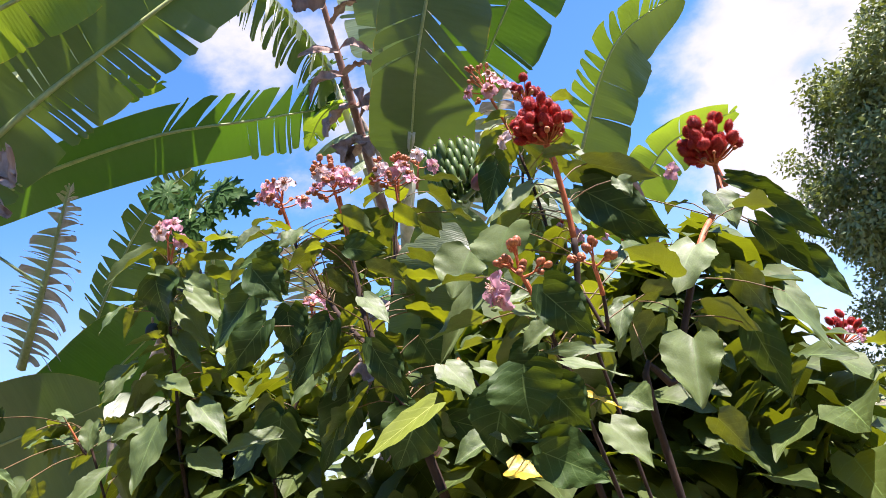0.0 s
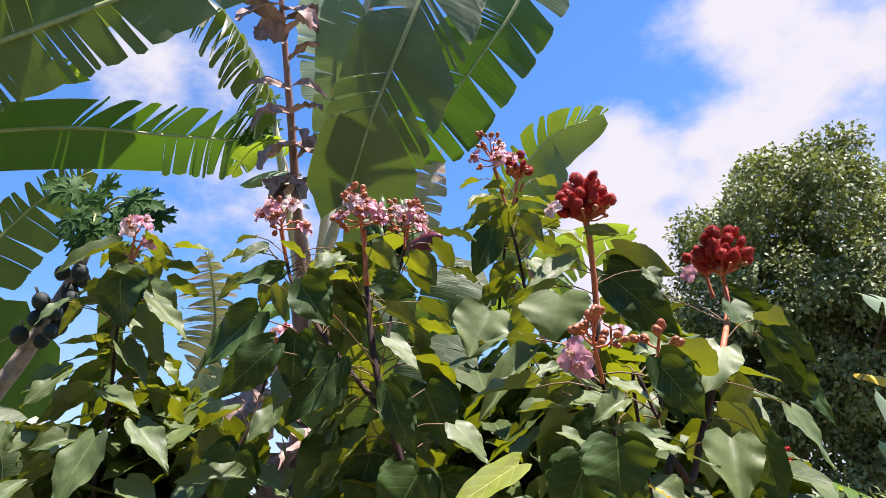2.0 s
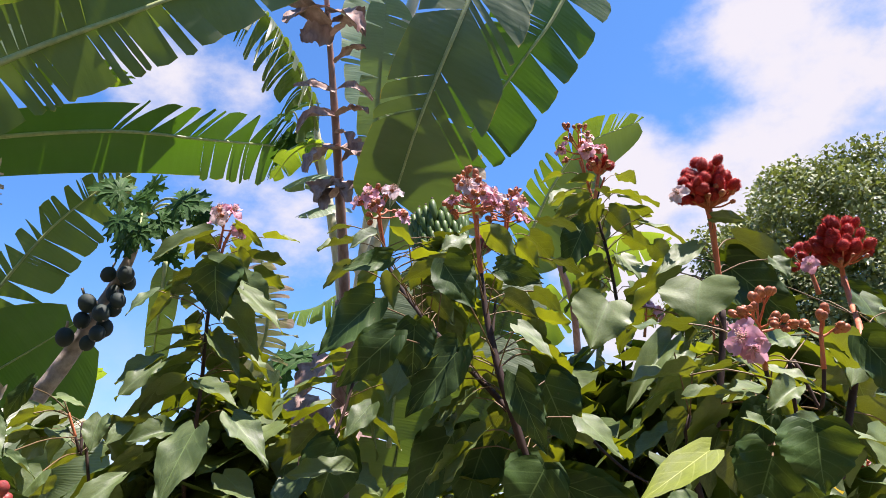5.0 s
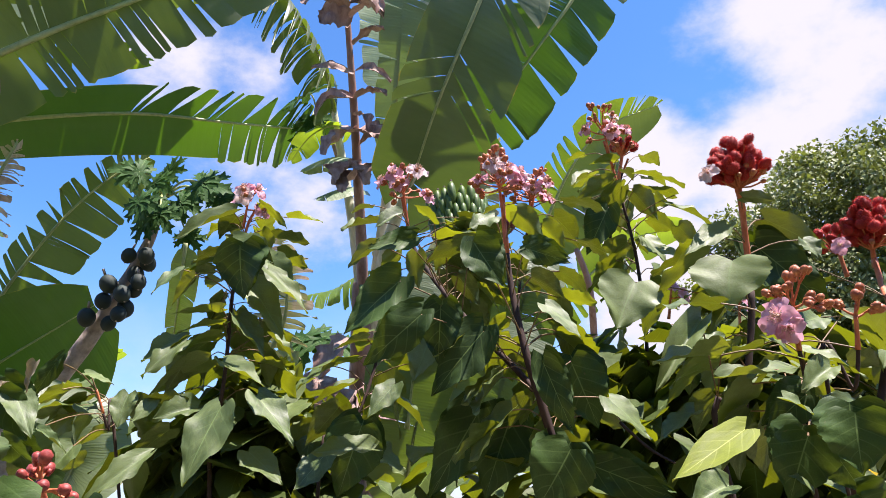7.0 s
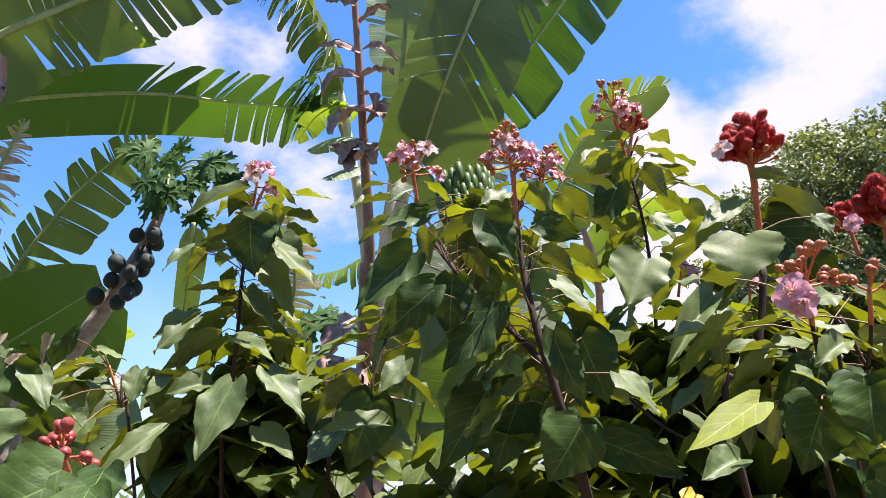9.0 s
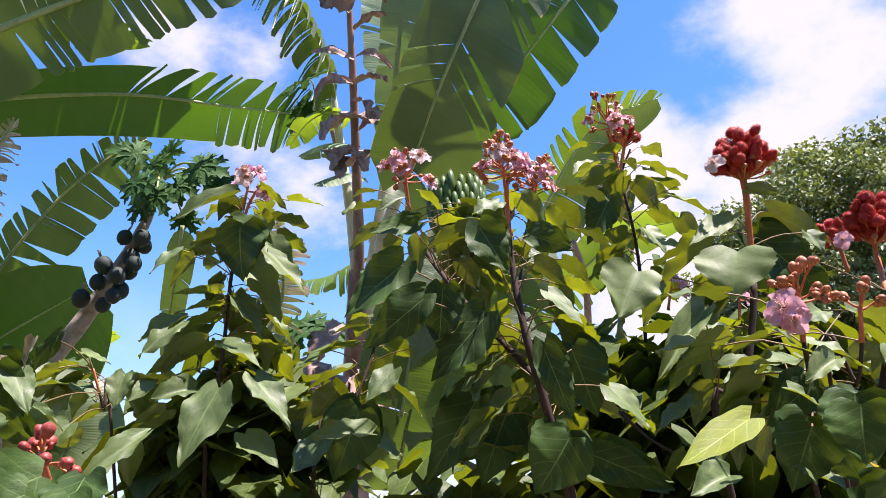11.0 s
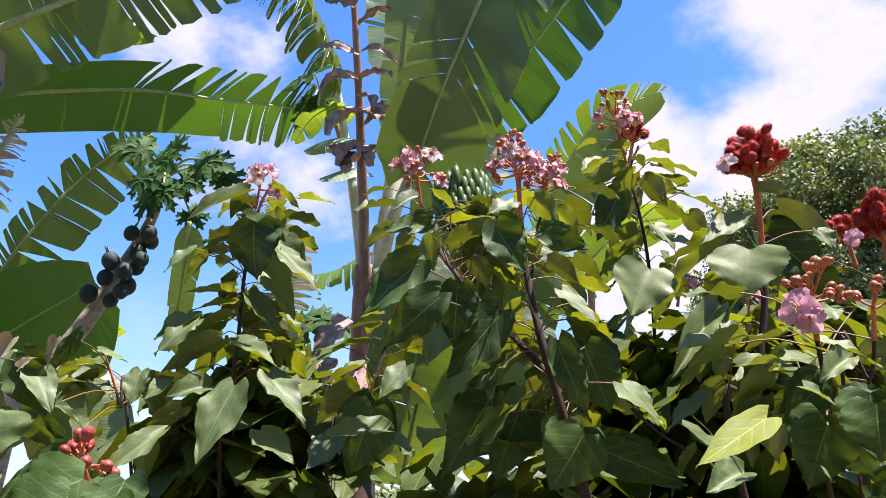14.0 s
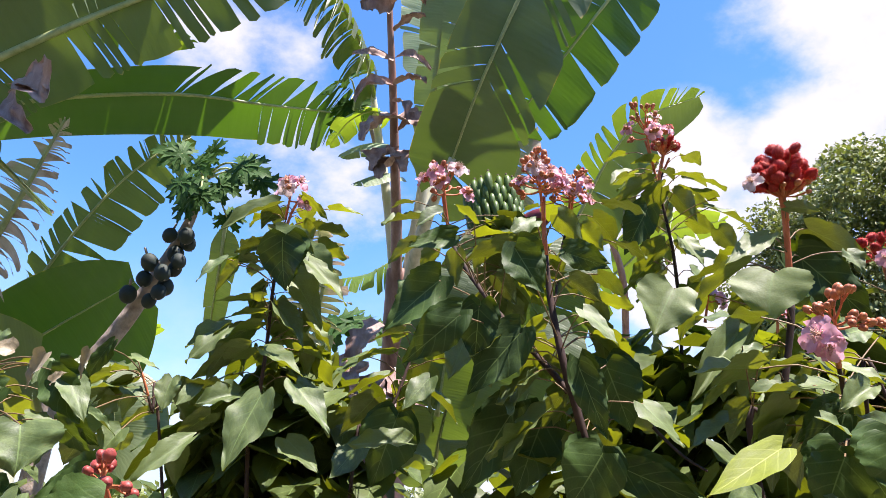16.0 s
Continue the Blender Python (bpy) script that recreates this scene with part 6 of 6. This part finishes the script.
branch(right_shrub, [(0.62, 1.4, 0.0), (0.334, 1.765, 1.651), (0.34, 1.726, 1.846), (0.346, 1.704, 2.026), (0.34, 1.682, 2.172), (0.325, 1.672, 2.285), (0.307, 1.655, 2.385), (0.288, 1.63, 2.45)], 0.0052, 0.0029, [
    (0.273, 1.592, 2.258, 0.216, 1.616, 2.154, 0.07, 4),
    (0.411, 1.602, 2.259, 0.499, 1.557, 2.176, 0.07, 0),
    (0.434, 1.614, 2.289, 0.377, 1.617, 2.317, 0.034, 1),
    (0.358, 1.618, 2.351, 0.448, 1.573, 2.291, 0.046, 0),
    (0.297, 1.618, 2.34, 0.202, 1.658, 2.294, 0.038, 1),
    (0.314, 1.63, 2.396, 0.248, 1.644, 2.396, 0.03, 1),
    (0.316, 1.625, 2.324, 0.248, 1.678, 2.249, 0.054, 1),
    (0.363, 1.67, 2.209, 0.4, 1.647, 2.129, 0.059, 0),
    (0.322, 1.671, 2.198, 0.254, 1.711, 2.145, 0.059, 1),
    (0.342, 1.631, 2.311, 0.403, 1.68, 2.254, 0.048, 1),
    (0.284, 1.635, 2.145, 0.218, 1.68, 2.081, 0.057, 1),
    (0.359, 1.659, 2.094, 0.426, 1.709, 2.036, 0.057, 1),
], fill=26, seed=32, wide=0.6, size=(0.055, 0.09))
for n, row in enumerate([
    (0.39, 1.634, 2.166, 0.451, 1.603, 2.111, 0.052, 0),
    (0.432, 1.62, 2.214, 0.486, 1.659, 2.169, 0.047, 1),
]):
    put_leaf(right_shrub, row[0:3], row[3:6], row[6], row[7], 1092 + n)
panicle(right_shrub, (0.284, 1.599, 2.477), (0.307, 1.655, 2.385), 0.042, 0, 5, 32, 32, "head of pink flowers and bronze buds", 1.2, 1.0, 1.0)
branch(right_shrub, [(0.278, 1.769, 2.115), (0.311, 1.777, 2.299), (0.347, 1.805, 2.415), (0.375, 1.793, 2.478)], 0.0038, 0.0029, [
], fill=9, seed=33)
panicle(right_shrub, (0.365, 1.781, 2.51), (0.343, 1.804, 2.416), 0.027, 10, 0, 8, 33, "head of bristly red seed pods", 0.85, 1.0, 1.0)
branch(right_shrub, [(0.62, 1.4, 0.0), (0.489, 1.136, 1.542), (0.531, 1.154, 1.659), (0.585, 1.169, 1.785), (0.63, 1.195, 1.875), (0.693, 1.325, 1.965), (0.71, 1.36, 2.026)], 0.0062, 0.0052, [
    (0.618, 1.175, 1.865, 0.564, 1.129, 1.783, 0.081, 0),
    (0.682, 1.269, 1.964, 0.695, 1.246, 1.886, 0.066, 0),
    (0.465, 1.3, 2.043, 0.555, 1.348, 1.903, 0.054, 4),
    (0.778, 1.341, 1.942, 0.865, 1.376, 1.853, 0.041, 4),
    (0.74, 1.302, 1.897, 0.819, 1.341, 1.787, 0.044, 4),
    (0.809, 1.338, 1.831, 0.864, 1.367, 1.743, 0.04, 4),
    (0.67, 1.229, 1.724, 0.7, 1.261, 1.599, 0.059, 4),
    (0.566, 1.048, 1.708, 0.548, 1.007, 1.611, 0.077, 0),
    (0.645, 1.263, 1.769, 0.585, 1.216, 1.748, 0.044, 0),
    (0.483, 1.163, 1.794, 0.46, 1.136, 1.734, 0.037, 0),
    (0.734, 1.232, 1.766, 0.766, 1.193, 1.66, 0.059, 0),
    (0.544, 1.255, 1.896, 0.477, 1.201, 1.871, 0.046, 0),
], fill=8, seed=34, end=0.78)
for n, row in enumerate([
    (0.565, 1.124, 1.813, 0.502, 1.038, 1.858, 0.053, 0),
    (0.733, 1.393, 2.018, 0.832, 1.423, 1.962, 0.028, 4),
    (0.687, 1.36, 1.838, 0.739, 1.428, 1.749, 0.062, 1),
    (0.528, 1.285, 1.78, 0.47, 1.314, 1.714, 0.06, 1),
    (0.573, 1.137, 1.593, 0.609, 1.182, 1.535, 0.051, 1),
    (0.761, 1.378, 1.654, 0.717, 1.41, 1.584, 0.05, 1),
]):
    put_leaf(right_shrub, row[0:3], row[3:6], row[6], row[7], 1154 + n)
red_head = panicle(right_shrub, (0.706, 1.345, 2.077), (0.71, 1.365, 2.01), 0.036, 60, 0, 6, 34, "head of bristly red seed pods", 0.85, 1.0, 0.96)
open_flower(red_head, (0.626, 1.300, 2.036), (-0.6, -0.7, 0.1), 0.7, 1)
panicle(right_shrub, (0.734, 1.544, 2.128), (0.747, 1.552, 2.05), 0.03, 11, 0, 3, 35, "head of bristly red seed pods", 0.85, 1.0, 1.0)
branch(right_shrub, [(0.62, 1.4, 0.0), (0.401, 1.043, 1.595), (0.39, 0.984, 1.668), (0.383, 0.959, 1.735), (0.374, 0.939, 1.788), (0.367, 0.926, 1.822)], 0.0035, 0.0029, [
    (0.322, 0.83, 1.668, 0.294, 0.839, 1.603, 0.069, 5),
    (0.395, 0.91, 1.753, 0.347, 0.889, 1.724, 0.03, 0),
    (0.375, 0.945, 1.772, 0.314, 0.896, 1.793, 0.027, 0),
    (0.395, 0.973, 1.787, 0.447, 0.936, 1.741, 0.032, 0),
    (0.449, 0.951, 1.71, 0.367, 0.899, 1.719, 0.019, 0),
    (0.363, 0.919, 1.723, 0.306, 0.92, 1.678, 0.043, 5),
    (0.37, 0.908, 1.669, 0.407, 0.925, 1.611, 0.055, 4),
    (0.515, 1.113, 1.864, 0.551, 1.087, 1.818, 0.037, 0),
    (0.369, 1.046, 1.726, 0.341, 1.079, 1.678, 0.038, 1),
    (0.519, 1.137, 1.799, 0.584, 1.157, 1.8, 0.051, 1),
    (0.449, 1.079, 1.652, 0.487, 1.05, 1.62, 0.054, 0),
    (0.457, 1.232, 1.821, 0.414, 1.265, 1.773, 0.037, 1),
], fill=15, seed=36, reach=(0.05, 0.1))
for n, row in enumerate([
    (0.357, 0.79, 1.686, 0.355, 0.797, 1.626, 0.079, 5),
    (0.407, 0.747, 1.765, 0.45, 0.762, 1.704, 0.046, 5),
    (0.401, 0.852, 1.696, 0.476, 0.826, 1.659, 0.021, 0),
    (0.302, 0.824, 1.709, 0.337, 0.813, 1.677, 0.03, 0),
    (0.401, 0.969, 1.658, 0.448, 0.97, 1.631, 0.018, 3),
    (0.238, 1.168, 1.577, 0.29, 1.168, 1.555, 0.055, 3),
    (0.306, 0.843, 1.646, 0.318, 0.832, 1.61, 0.034, 0),
    (0.431, 0.936, 1.614, 0.472, 0.911, 1.551, 0.051, 0),
    (0.356, 0.816, 1.597, 0.422, 0.838, 1.552, 0.052, 4),
    (0.265, 0.911, 1.746, 0.325, 0.89, 1.745, 0.031, 0),
]):
    put_leaf(right_shrub, row[0:3], row[3:6], row[6], row[7], 1216 + n)
bud_head = panicle(right_shrub, (0.363, 0.9, 1.835), (0.375, 0.941, 1.782), 0.019, 0, 0, 20, 36, "head of round bronze buds and one pink flower", 1.5, 1.0, 1.1)
open_flower(bud_head, (0.333, 0.875, 1.809), (-0.65, -0.6, 0.1), 1.0)
open_flower(bud_head, (0.340, 0.870, 1.795), (-0.5, -0.7, -0.35), 0.8, 2)
branch(right_shrub, [(0.62, 1.4, 0.0), (0.437, 1.033, 1.657), (0.455, 0.992, 1.737), (0.461, 0.974, 1.785), (0.459, 0.957, 1.825)], 0.0027, 0.0026, [
], fill=4, seed=37)
panicle(right_shrub, (0.46, 0.954, 1.834), (0.461, 0.974, 1.785), 0.015, 0, 0, 9, 37, "small head of round bronze buds", 1.2, 1.0, 1.25)
branch(right_shrub, [(0.62, 1.4, 0.0), (0.785, 2.012, 1.331), (0.866, 2.047, 1.464), (0.955, 2.052, 1.631), (0.98, 2.054, 1.714)], 0.0043, 0.0037, [
], fill=14, seed=38)
panicle(right_shrub, (0.985, 2.05, 1.735), (0.955, 2.052, 1.631), 0.036, 16, 2, 5, 38, "head of bristly red seed pods", 0.85, 1.0, 1.0)
panicle(right_shrub, (0.685, 1.683, 1.644), (0.679, 1.699, 1.584), 0.025, 3, 2, 4, 39, "head of pink flowers and bronze buds", 0.85, 1.0, 1.0)
panicle(right_shrub, (0.51, 1.535, 2.008), (0.508, 1.552, 1.947), 0.022, 1, 2, 4, 40, "head of pink flowers and bronze buds", 0.85, 1.0, 1.0)
panicle(right_shrub, (0.39, 1.6, 2.054), (0.38, 1.615, 1.994), 0.022, 1, 2, 4, 41, "head of pink flowers and bronze buds", 0.85, 1.0, 1.0)
panicle(right_shrub, (1.303, 2.37, 1.374), (1.292, 2.396, 1.277), 0.04, 3, 3, 5, 42, "head of pink flowers and bronze buds", 0.85, 1.0, 1.0)
branch(right_shrub, [(0.254, 1.168, 1.665), (0.228, 1.21, 1.69), (0.194, 1.245, 1.734), (0.163, 1.278, 1.784)], 0.0019, 0.0032, [
], fill=0, seed=39)
leaf_mass(right_shrub, 750, [(0.5, 1.45, 0.7, 0.98, 2.1, 1.72), (0.55, 1.3, 0.7, 0.9, 1.8, 1.8), (0.5, 1.6, 1.5, 0.82, 1.95, 2.05)], 7)

for item in GROWING:
    grow(*item)
